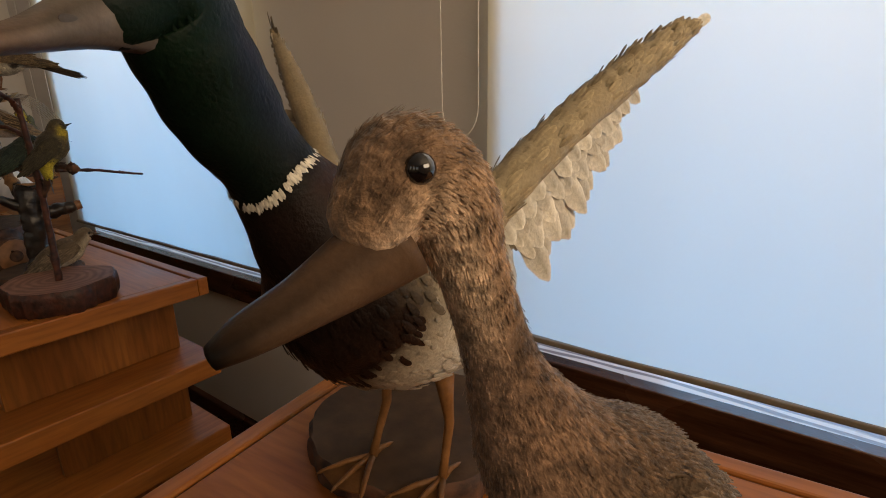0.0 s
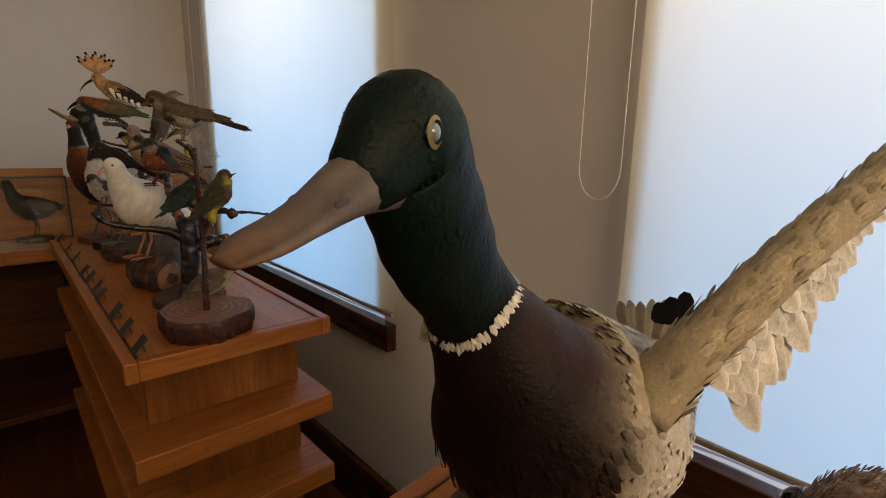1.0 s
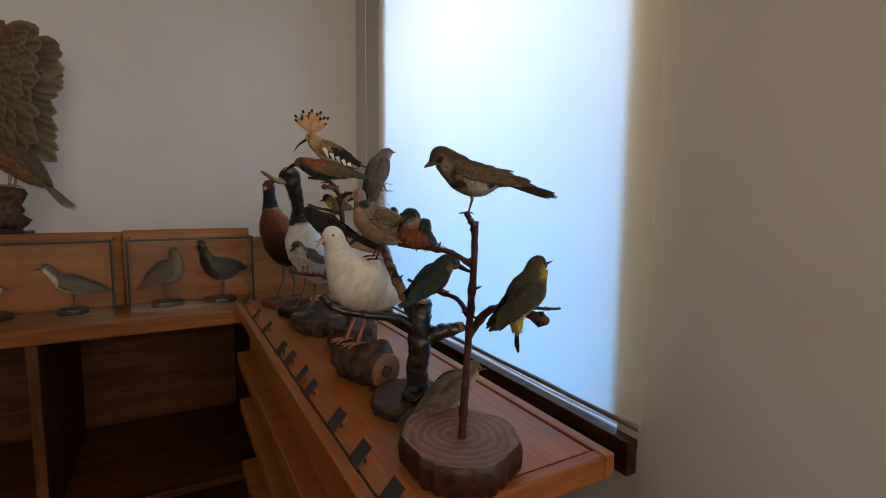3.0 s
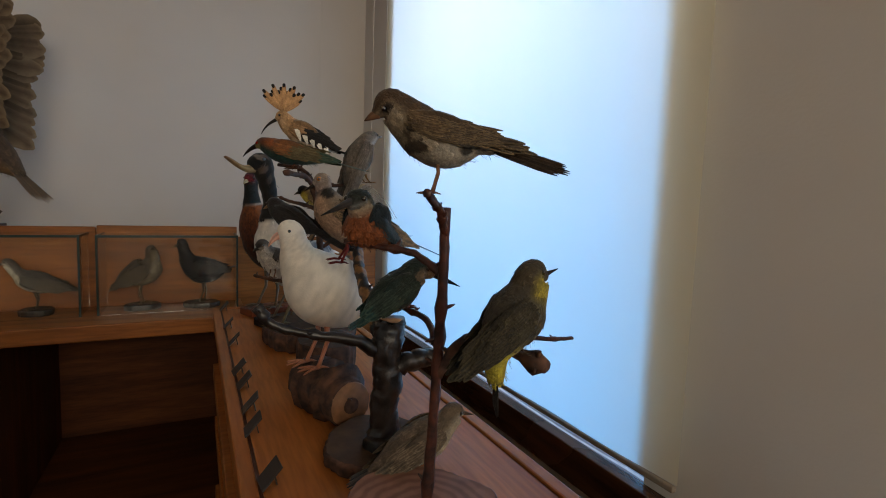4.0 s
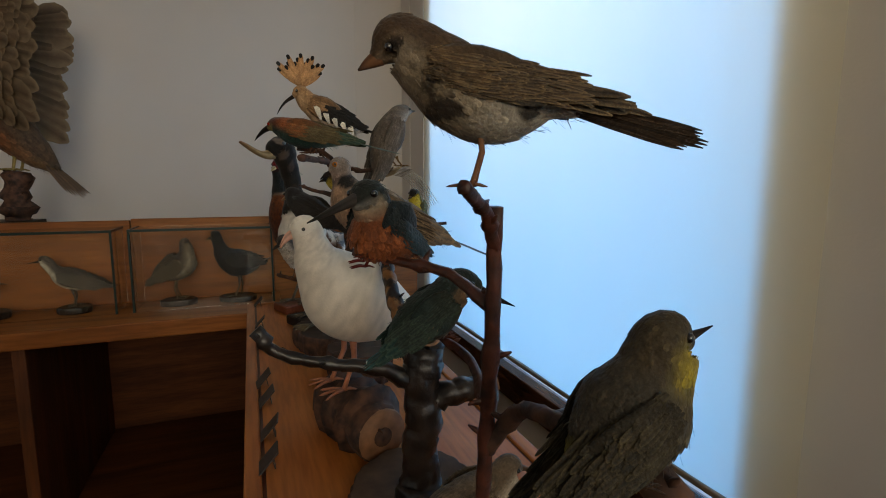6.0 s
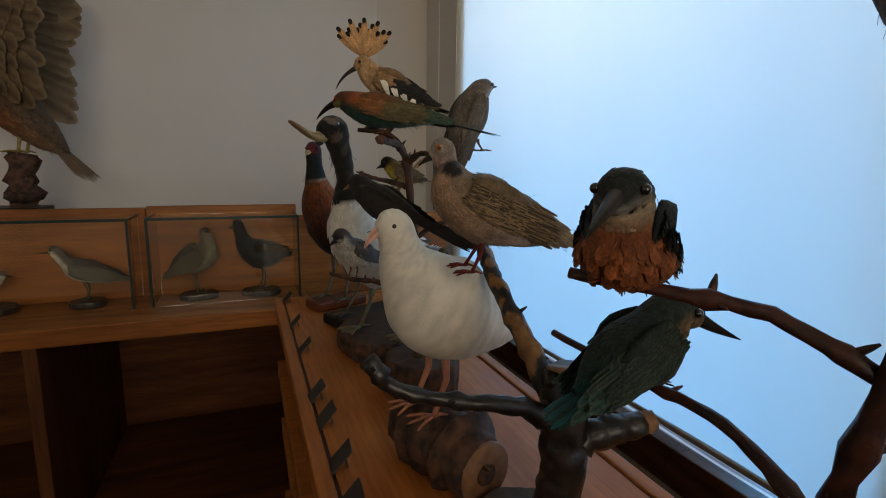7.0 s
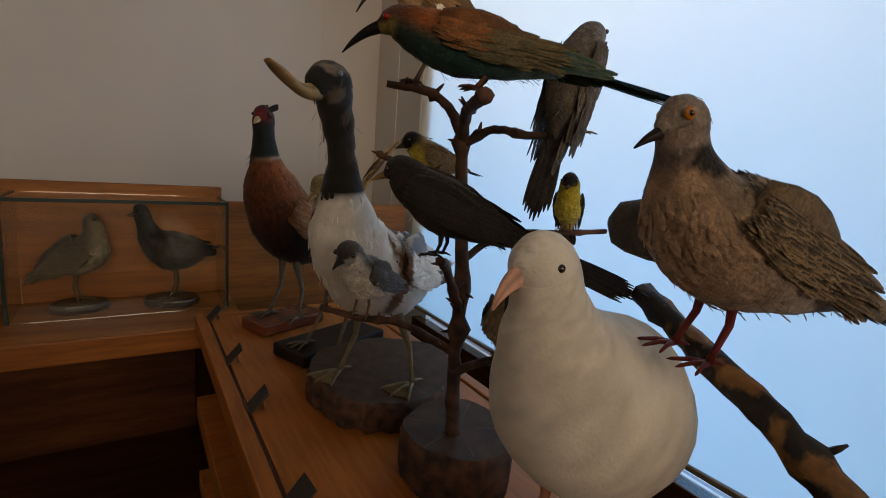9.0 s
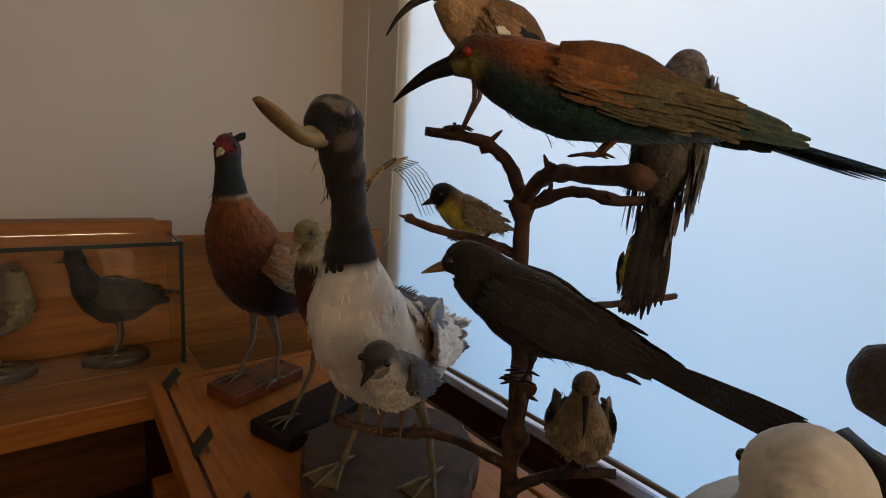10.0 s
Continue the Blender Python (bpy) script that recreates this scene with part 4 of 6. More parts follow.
# ---- birds on the long table ----
bird("stuffed_bunting", "brown streaked bunting perched on the stick's top", (-0.978, 0.255, 1.322), -114,
     [(5.9, 7.7, 0.5, 0.55), (4.6, 8.55, 1.45, 1.65), (2.8, 7.4, 1.85, 2.15), (0.5, 5.7, 2.3, 2.65), (-2.0, 5.0, 2.0, 2.35), (-4.4, 5.2, 1.2, 1.25), (-6.2, 4.7, 0.6, 0.6)],
     [(0, "3e2c1a", "6a5844"), (1.2, "3c2b1a", "7c6e5c"), (2.6, "40301e", "6a5c48"), (4, "3e2e1c", "8c8476"), (6, "3e2f1e", "8a8070")],
     [(5.7, 7.7, 0.5, 0.55), (6.4, 7.3, 0.3, 0.34), (7.0, 6.9, 0.05, 0.06)], ("6b4a34", "3b2820"), (5.1, 8.0, 1.08, 0.28), ((-5.2, 5.0), (-14.4, 2.7), 1.1, 8),
     ((2.6, 7.0), (-8.4, 5.0), 1.6, ("3e2c1a", "30231a", "241b13", "8c7654")), [((-0.3, 0.7, 4.2), (0.1, 0.7, 0)), ((-0.3, -0.7, 4.2), (-0.1, -0.6, 0)), 0.17], "6f4c34", size=0.8, feathers=900, flen=1.0, seed=11, tail_tints=("5a4a3a", "43372b"), head_turn=6, tail_roll=32, marks=[(1.6, 4.4, 1.2, 0.6, "2e241a"), (2.6, 5.6, 0.5, 0.7, "3a2e20"), (-3.2, 4.4, 0.8, 0.5, "2e2820"), (4.6, 8.1, 0.5, 0.35, "241a12")])
bird("stuffed_wagtail", "olive and yellow wagtail on a side twig", (-0.889, 0.277, 1.212), 76,
     [(2.7, 6.3, 0.35, 0.4), (1.7, 6.5, 1.25, 1.35), (1.2, 5.1, 1.55, 1.7), (0.45, 3.5, 2.1, 2.4), (-0.7, 1.6, 1.85, 2.0), (-1.3, -0.1, 1.15, 1.2), (-1.2, -2.4, 0.6, 0.65)],
     [(0, "34302a", "4a4430"), (0.9, "3a3222", "7c6e28"), (1.6, "3a3020", "8c7c28"), (2.4, "302a20", "463e2c"), (4.0, "2c261e", "443c2a"), (4.6, "8a7c28", "a0902c"), (6, "94862a", "a89630")],
     [(2.6, 6.5, 0.3, 0.3), (3.1, 6.7, 0.16, 0.16), (3.8, 7.0, 0.03, 0.03)], ("2a2420", "1a1614"), (2.1, 6.8, 0.9, 0.22), ((-1.2, -1.6), (-1.0, -5.4), 1.0, 6),
     ((1.0, 4.2), (-4.4, -1.2), 1.6, ("2a2317", "1c1711", "14100b", "524930")), [((0.3, 0.5, 1.5), (0.6, 0.5, 0)), ((0.3, -0.5, 1.5), (0.4, -0.5, 0)), 0.13], "3a2c22", size=0.85, feathers=800, flen=0.85, seed=12, tail_tints=("221e1a", "2c2822"))
bird("stuffed_kingfisher", "green and dark kingfisher with a long pointed bill", (-1.133, 0.301, 1.193), 78,
     [(2.9, 4.2, 0.75, 0.85), (1.5, 4.5, 1.35, 1.5), (0.2, 3.4, 1.7, 1.7), (-1.0, 2.2, 2.2, 2.1), (-2.6, 1.0, 2.0, 1.9), (-4.2, -0.6, 1.0, 1.0)],
     [(0, "17211c", "5a442c"), (1.2, "1a221c", "6a523a"), (2, "1c2620", "4a3a28"), (4, "16241e", "3a3020"), (5, "0d3834", "3a3020")],
     [(2.9, 4.1, 0.5, 0.5), (4.4, 3.3, 0.32, 0.32), (6.4, 2.4, 0.04, 0.04)], ("1c1816", "100e0d"), (2.2, 4.7, 1.15, 0.3), ((-3.8, -0.4), (-7.0, -2.5), 1.5, 6),
     ((0.6, 3.6), (-4.8, -0.8), 1.9, ("1a1e18", "141f1b", "0b2c2c", "4a5a4a")), [((0, 0.5, 1.2), (0.2, 0.5, 0)), ((0, -0.5, 1.2), (0.2, -0.5, 0)), 0.12], "5a3526", feathers=520, flen=1.0, seed=13, tail_tints=("0f4a4c", "12302e"), ruffle=0.25)
bird("stuffed_kingfisher", "orange-breasted kingfisher with dark blue wings", (-1.092, 0.236, 1.274), -55,
     [(2.4, 3.7, 0.6, 0.6), (1.3, 4.1, 1.25, 1.2), (0.6, 2.9, 1.5, 1.4), (0.2, 1.6, 2.3, 1.8), (-1.4, 0.8, 2.1, 1.6), (-3.4, 0.0, 0.9, 0.8)],
     [(0, "1a1c18", "6a6a66"), (1.4, "1c2624", "8a7a66"), (2.2, "161e20", "6e3a1a"), (5, "122028", "5c3016")],
     [(2.2, 4.0, 0.42, 0.46), (3.8, 3.5, 0.3, 0.32), (6.6, 2.6, 0.04, 0.04)], ("3a3634", "1a1816"), (1.8, 4.3, 1.08, 0.26), ((-2.8, 0.1), (-5.6, -0.9), 1.4, 6),
     ((1.0, 3.0), (-3.6, 0.0), 1.7, ("141b1e", "132830", "101f26", "34484a")), [((0.3, 0.6, 0.6), (0.6, 0.6, -0.2)), ((0.3, -0.6, 0.6), (0.6, -0.6, -0.2)), 0.12], "6a3322", feathers=560, flen=1.0, seed=14, tail_tints=("16405a", "12303a"), ruffle=0.3)
bird("stuffed_lark", "streaked brown lark standing at the stump's foot", (-1.145, 0.325, 0.976), 81,
     [(5.8, 7.5, 0.5, 0.5), (4.9, 7.7, 1.25, 1.3), (3.6, 6.4, 1.6, 1.7), (1.4, 4.8, 2.3, 2.6), (-1.6, 3.4, 2.2, 2.3), (-4.2, 2.0, 1.2, 1.2), (-5.6, 1.2, 0.6, 0.6)],
     [(0, "5a4c3c", "8d8070"), (2, "5c4d3c", "9c8f7a"), (6, "54463a", "8c7e6a")],
     [(5.8, 7.5, 0.35, 0.36), (6.6, 7.3, 0.2, 0.2), (7.4, 7.1, 0.04, 0.04)], ("5a4638", "3a2c24"), (5.3, 7.8, 0.95, 0.24), ((-4.8, 1.6), (-8.6, -0.2), 1.7, 6),
     ((2.8, 6.2), (-5.0, 1.6), 1.9, ("564636", "4c3e30", "3c3228", "9c8a70")), [((0.2, 0.8, 2.6), (0.6, 0.8, 0)), ((0.2, -0.8, 2.6), (0.3, -0.8, 0)), 0.16], "8a6044", feathers=620, flen=1.0, seed=15)
pigeon = bird("stuffed_pigeon", "plain white dove standing on a short log", (-1.436, 0.268, 1.034), -86,
     [(6.6, 22.2, 0.5, 0.6), (6.05, 22.6, 1.2, 1.4), (4.9, 22.85, 1.8, 2.0), (4.2, 20.6, 2.3, 2.4), (3.2, 18.0, 3.9, 3.6), (0.2, 14.2, 6.4, 6.2), (-3.6, 11.7, 6.0, 5.9), (-8.2, 9.8, 3.7, 3.5), (-11.2, 8.8, 1.8, 1.5)],
     [(0, "dcd4c6", "d8cebf"), (7, "dcd5c8", "d4cabb")],
     [(6.3, 22.4, 0.6, 0.75), (7.2, 21.9, 0.46, 0.54), (7.9, 21.1, 0.25, 0.28), (8.3, 20.4, 0.06, 0.08)], ("d8a894", "c89478"), (5.35, 23.0, 1.8, 0.27), ((-10.5, 9.4), (-13.5, 7.0), 2.2, 9),
     None, [((-0.6, 2.2, 9.0), (0.8, 2.4, 0)), ((-0.6, -2.2, 9.0), (1.6, -1.8, 0)), 0.38], "a86e54", feathers=0, flen=2.2, ruffle=0.03, hug=0.03, material=SOFT, seed=16, tail_tints=("e2dcd0", "e8e3d8"), head_turn=-4, neck=4, jitter=0.03, edge=1.0, lump=0.006, strays=0)
head = Shape()
ball = [-1 + 2 * k / 16 for k in range(17)]
head.tube([(4.95 + 1.98 * q, -0.1, 22.72 + 0.1 * q) for q in ball], [max(0.05, 1.97 * math.sqrt(max(0.0, 1 - q * q))) for q in ball], rgb("dcd4c6"), 28)
head.link("head", SOFT, pigeon)
dove = bird("stuffed_turtle_dove", "pinkish-grey turtle dove with scaled wings on a branch", (-1.374, 0.303, 1.222), -108.6,
     [(6.4, 13.4, 0.6, 0.7), (5.3, 14.0, 1.4, 1.5), (4.8, 12.1, 1.55, 1.6), (3.3, 9.0, 3.1, 3.5), (-0.2, 6.9, 3.6, 4.1), (-4.3, 5.6, 3.0, 3.2), (-8.6, 4.2, 1.7, 1.7), (-10.5, 3.3, 0.9, 0.9)],
     [(0, "8c7f74", "94867a"), (1.7, "7a6c62", "8f7a70"), (1.9, "221e1c", "5a4c46"), (2.05, "221e1c", "6a5a52"), (2.3, "7c6a58", "967860"), (3.6, "7a6854", "967860"), (5.5, "6c6258", "a4988c"), (7, "5e5750", "b0a69a")],
     [(6.4, 13.3, 0.4, 0.42), (7.3, 12.8, 0.25, 0.26), (8.1, 12.2, 0.05, 0.06)], ("2c2420", "1a1614"), (5.7, 14.3, 1.24, 0.2), ((-9.6, 3.8), (-17.2, 0.9), 2.6, 9),
     ((2.2, 9.6), (-10.0, 3.6), 2.7, ("4a3a2a", "1c150f", "5e5750", "a08462")), [((0.4, 1.2, 4.4), (1.6, 1.3, -0.6)), ((0.4, -1.2, 4.4), (2.2, -1.2, -0.2)), 0.26], "6a2824", feathers=2600, flen=1.1, slim=0.36, jitter=0.14, seed=17, size=0.88, tail_tints=("3a3633", "57504a"), strong=True, ruffle=0.12, edge=1.04, marks=[(4.1, 11.7, 1.1, 0.8, "1e1a17")])
for sg in (1, -1):
    bm = bmesh.new()
    bmesh.ops.create_uvsphere(bm, u_segments=14, v_segments=8, radius=0.0041, matrix=Matrix.Translation((0.057, sg * 0.0116, 0.143)) @ Matrix.Diagonal((1, 0.45, 0.9, 1)))
    part("eye_skin", bm, EYE_AMBER, dove, "bare orange skin round the eye")
bend, rng = Shape(), random.Random(71)
bend.tube([(1.0, -2.6, 6.4), (2.6, -3.8, 6.9), (3.9, -4.9, 7.2), (4.7, -5.7, 7.3), (5.0, -6.1, 7.3)], [1.5, 2.0, 2.0, 1.5, 0.5], rgb("4e443b"), 14, 0.04, rng)
for k in range(320):
    t, g = rng.random(), rng.uniform(0, 2 * math.pi)
    o = Vector((0.55 * math.cos(g), 0.6 * math.cos(g), math.sin(g)))
    c = tone(rgb(rng.choice(("4e443b", "5c4c3c", "3a322b"))), rng.uniform(0.8, 1.2))
    bend.vane(Vector((1.4 + 3.0 * t, -2.9 - 2.5 * t, 6.5 + 0.7 * t)) + o * (1.95 - 0.5 * t * t), Vector((-0.8, 0.6, -0.3)) + o * 0.1, o, rng.uniform(0.7, 1.2), 0.45, c, tone(c, 1.2), 0.1)
bend.link("wing_bend", FEATHER, dove, "grey-brown bend of the half-raised wing")
bird("stuffed_bee_eater", "bee-eater with chestnut back and green belly", (-1.546, 0.244, 1.371), -131.4,
     [(7.6, 4.1, 0.55, 0.6), (6.5, 4.4, 1.15, 1.2), (4.9, 3.9, 1.5, 1.65), (2.5, 3.1, 1.95, 2.1), (-0.2, 2.7, 1.9, 2.0), (-2.8, 2.3, 1.4, 1.5), (-5.5, 1.8, 0.8, 0.8)],
     [(0, "33221a", "6a5e30"), (1.0, "522a16", "857638"), (1.5, "5c2e16", "1c2620"), (2.4, "8a4a1e", "1a352f"), (4.2, "744420", "1d3a34"), (5.2, "2c3a2c", "54685e"), (6, "24382e", "7c8a82")],
     [(7.6, 4.1, 0.5, 0.5), (8.8, 3.6, 0.34, 0.36), (9.9, 2.8, 0.18, 0.2), (10.6, 2.1, 0.04, 0.04)], ("1a1514", "0e0c0b"), (7.0, 4.5, 0.98, 0.24), ((-4.8, 1.9), (-15.2, -0.3), 1.6, 8),
     ((3.0, 4.0), (-7.4, 1.6), 1.7, ("864a1e", "5a4a30", "1f3c36", "6c6c52")), [((-0.6, 0.6, 1.4), (0.2, 0.6, 0)), ((-0.6, -0.6, 1.4), (0.2, -0.6, 0)), 0.15], "5a3a26", size=1.03, feathers=900, flen=1.1, seed=18, ruffle=0.1, tail_tints=("1c3c34", "2a3a2a"), eye_mat=plain("red_eye", rgb("8a1c14"), 0.1, relief=0))
hoo = bird("stuffed_hoopoe", "pinkish hoopoe with a raised black-tipped crest", (-1.678, 0.261, 1.39), -107,
     [(2.9, 9.1, 0.6, 0.65), (1.9, 9.5, 1.2, 1.35), (0.6, 8.0, 1.5, 1.8), (-1.8, 6.4, 2.2, 2.5), (-4.8, 4.8, 2.0, 2.1), (-7.5, 3.8, 1.0, 1.1), (-8.6, 3.4, 0.5, 0.5)],
     [(0, "a8845c", "b49068"), (2.4, "a07a54", "ae8c68"), (3.2, "5a4a3c", "b8a28a"), (6, "3a332c", "d0c8bc")],
     [(2.9, 9.0, 0.36, 0.4), (4.4, 8.0, 0.24, 0.26), (5.4, 6.9, 0.15, 0.16), (6.1, 5.7, 0.04, 0.05)], ("2c2622", "181412"), (2.3, 9.7, 1.05, 0.26), ((-7.2, 3.8), (-12.4, 2.4), 1.8, 7),
     ((-0.2, 7.6), (-8.6, 3.8), 2.2, ("a07a54", "1e1a18", "1c1816", "2a2522")), [((-1.0, 0.7, 4.4), (0.3, 0.7, 0)), ((-1.0, -0.7, 4.4), (-0.2, -0.7, 0)), 0.17], "5a4436", feathers=460, flen=1.1, seed=19, tail_tints=("1e1a18", "2c2826"))
crest, rng = Shape(), random.Random(5)
for k in range(15):
    g = radians(38 + 104 * k / 14)
    d = Vector((math.cos(g), rng.uniform(-0.12, 0.12), math.sin(g)))
    at = Vector((1.6, rng.uniform(-0.25, 0.25), 10.5))
    ln = 5.0 + 0.9 * math.sin(k * 2.1)
    crest.vane(at, d, Vector((0, 1, 0)), ln, 1.0, rgb("c09468"), rgb("b08458"), 0.02)
    crest.vane(at + d * (ln * 0.86), d, Vector((0, 1, 0)), 0.85, 0.62, rgb("161210"), rgb("161210"), 0.02)
crest.link("crest", FEATHER, hoo, "fan of black-tipped crest feathers")
for sg in (1, -1):
    bars = Shape()
    for k in range(5):
        f, z = -2.2 - 1.35 * k, 6.6 - 0.72 * k
        bars.vane(Vector((f, sg * (3.45 - 0.2 * k), z - 2.2 + 0.12 * k)), Vector((0.35, -sg * 0.25, 1)), Vector((0, sg, 0.3)), 4.4 - 0.3 * k, 0.95, rgb("e2dccf"), rgb("d6cfc0"), 0.14)
    bars.link("wing_bars", FEATHER, hoo, "white bars across the dark wing")
bird("stuffed_cuckoo", "grey-brown long-tailed cuckoo seen from its back", (-1.585, 0.395, 1.355), 111,
     [(2.6, 9.6, 0.45, 0.5), (1.2, 9.4, 1.2, 1.3), (-0.4, 8.2, 1.7, 1.75), (-1.9, 6.0, 2.2, 2.2), (-3.2, 3.2, 2.2, 2.2), (-4.2, 0.8, 1.5, 1.5), (-4.9, -0.8, 0.7, 0.7)],
     [(0, "5c5148", "7c7266"), (2, "5e544a", "8a8074"), (6, "4f4740", "84786c")],
     [(2.5, 9.5, 0.36, 0.36), (3.2, 9.7, 0.22, 0.22), (4.0, 9.8, 0.04, 0.04)], ("4a4038", "2a2420"), (1.8, 9.8, 1.0, 0.24), ((-4.2, 0.8), (-8.2, -8.4), 1.5, 8),
     ((-1.0, 7.6), (-5.6, -2.4), 2.1, ("564c42", "4c443c", "3e3832", "7c7064")), [((-1.0, 0.8, 1.6), (0.2, 0.8, 0)), ((-1.0, -0.8, 1.6), (0.2, -0.8, 0)), 0.16], "6a5030", feathers=560, flen=1.2, seed=20, tail_tints=("2e2925", "3c352f"))
bird("stuffed_blackbird", "black-brown blackbird leaning over a twig", (-1.579, 0.243, 1.237), -144.3,
     [(7.2, 8.4, 0.65, 0.7), (5.8, 8.7, 1.7, 1.85), (3.5, 7.2, 2.3, 2.5), (0.2, 5.4, 2.8, 3.0), (-3.1, 4.4, 2.3, 2.4), (-6.3, 3.4, 1.5, 1.6), (-8.3, 2.8, 0.8, 0.9)],
     [(0, "1c1613", "201914"), (3, "221b17", "261e18"), (6, "221b17", "2a211b")],
     [(7.2, 8.3, 0.5, 0.5), (8.2, 7.9, 0.32, 0.34), (9.3, 7.4, 0.05, 0.06)], ("8a6a4a", "a8825a"), (6.5, 8.9, 1.4, 0.3), ((-7.2, 3.0), (-21.0, -1.2), 1.5, 10),
     ((3.2, 7.4), (-9.6, 2.6), 2.3, ("1f1b19", "241f1c", "241f1d", "3a322c")), [((-0.2, 0.9, 2.6), (0.4, 0.9, 0)), ((-0.2, -0.9, 2.6), (0.2, -0.9, 0)), 0.2], "2e231c", feathers=700, flen=1.3, seed=21, size=0.78, tail_tints=("2a211b", "1f1915"), tail_roll=-50, ruffle=0.22, edge=1.5)
bird("stuffed_shrike", "small grey and white shrike with a dark mask", (-1.705, 0.228, 1.147), -62,
     [(3.6, 6.6, 0.5, 0.5), (2.7, 7.0, 1.4, 1.45), (1.4, 5.4, 1.7, 1.8), (-0.2, 4.2, 2.2, 2.4), (-2.2, 3.4, 2.0, 2.1), (-4.2, 2.6, 1.0, 1.0)],
     [(0, "26211f", "8d8780"), (1.0, "4c4743", "b4ada4"), (2, "57524d", "c0b9ae"), (5, "524d48", "bcb4a8")],
     [(3.5, 6.5, 0.4, 0.42), (4.2, 6.2, 0.26, 0.3), (4.9, 5.7, 0.05, 0.08)], ("2c2824", "181514"), (3.2, 7.1, 1.15, 0.28), ((-3.8, 2.6), (-9.0, 1.0), 1.6, 6),
     ((1.0, 5.4), (-5.2, 2.4), 1.7, ("47423e", "2c2826", "26221f", "8a847c")), [((0, 0.8, 2.4), (0.3, 0.9, 0)), ((0, -0.8, 2.4), (0.3, -0.9, 0)), 0.15], "6a4c38", feathers=460, flen=1.0, seed=22, tail_tints=("201c1a", "5a554f"))
bird("stuffed_finch", "yellow-breasted finch with a black face", (-1.738, 0.318, 1.296), -110,
     [(3.0, 3.6, 0.45, 0.5), (2.2, 4.1, 1.1, 1.15), (0.8, 3.0, 1.5, 1.6), (-1.0, 2.1, 1.7, 1.8), (-3.0, 1.6, 1.0, 1.0), (-4.2, 1.2, 0.5, 0.5)],
     [(0, "17120f", "1a1512"), (1.1, "211a14", "1c1712"), (1.5, "7a6238", "c0a63c"), (2.4, "7c6a4c", "b09a4a"), (5, "6a5c48", "a89c88")],
     [(3.0, 3.6, 0.36, 0.38), (3.5, 3.4, 0.24, 0.24), (4.1, 3.1, 0.04, 0.04)], ("4a3c30", "2a221c"), (2.6, 4.2, 0.88, 0.2), ((-3.8, 1.4), (-6.8, 0.6), 1.3, 6),
     ((0.6, 3.0), (-4.2, 1.4), 1.4, ("7c6444", "6a5a44", "4a4238", "a89878")), [((0, 0.5, 1.2), (0.2, 0.5, 0)), ((0, -0.5, 1.2), (0.2, -0.5, 0)), 0.12], "6a5040", feathers=360, flen=0.9, seed=23)
bird("stuffed_siskin", "small yellow siskin with a dark cap", (-1.632, 0.446, 1.25), -55,
     [(1.9, 5.2, 0.4, 0.4), (1.1, 5.6, 1.0, 1.05), (0.7, 4.2, 1.25, 1.3), (0.1, 2.7, 1.6, 1.7), (-1.0, 1.4, 1.2, 1.3), (-1.9, 0.2, 0.6, 0.6)],
     [(0, "17140f", "24200f"), (1.0, "1f1c14", "8a7c20"), (1.8, "4a4a2c", "b4a02a"), (5, "4a4630", "b8ac6a")],
     [(1.9, 5.1, 0.3, 0.3), (2.4, 4.9, 0.18, 0.18), (2.9, 4.7, 0.03, 0.03)], ("5a4a3a", "3a2e24"), (1.5, 5.7, 0.82, 0.18), ((-1.6, 0.6), (-3.4, -2.6), 1.1, 5),
     ((0.4, 4.0), (-2.4, 0.0), 1.3, ("4c4a2e", "3a3626", "24221c", "8a8448")), [((0.2, 0.5, 1.4), (0.3, 0.5, 0)), ((0.2, -0.5, 1.4), (0.3, -0.5, 0)), 0.11], "7a5a44", feathers=340, flen=0.8, seed=24)
bird("stuffed_woodpecker", "buff bird with barred black and white wings on a low twig", (-1.615, 0.358, 1.118), -50,
     [(1.6, 7.4, 0.5, 0.5), (0.8, 7.7, 1.05, 1.1), (0.5, 6.2, 1.2, 1.2), (0.0, 3.8, 2.6, 2.5), (-1.6, 2.6, 2.6, 2.4), (-4.0, 1.8, 1.2, 1.2)],
     [(0, "6e5a42", "7c6850"), (2, "66543a", "80694c"), (5, "3e342a", "86765e")],
     [(1.5, 7.1, 0.3, 0.32), (2.2, 5.8, 0.2, 0.22), (2.8, 4.2, 0.05, 0.05)], ("2a2420", "181412"), (1.3, 7.9, 0.85, 0.2), ((-3.6, 1.8), (-8.0, 0.6), 1.7, 6),
     ((0.2, 5.2), (-4.6, 1.4), 2.0, ("5e4e3a", "c4bcac", "191613", "cfc8ba")), [((0, 0.7, 1.6), (0.4, 0.7, 0)), ((0, -0.7, 1.6), (0.4, -0.7, 0)), 0.14], "5a4434", feathers=460, flen=1.1, seed=25, ruffle=0.25)
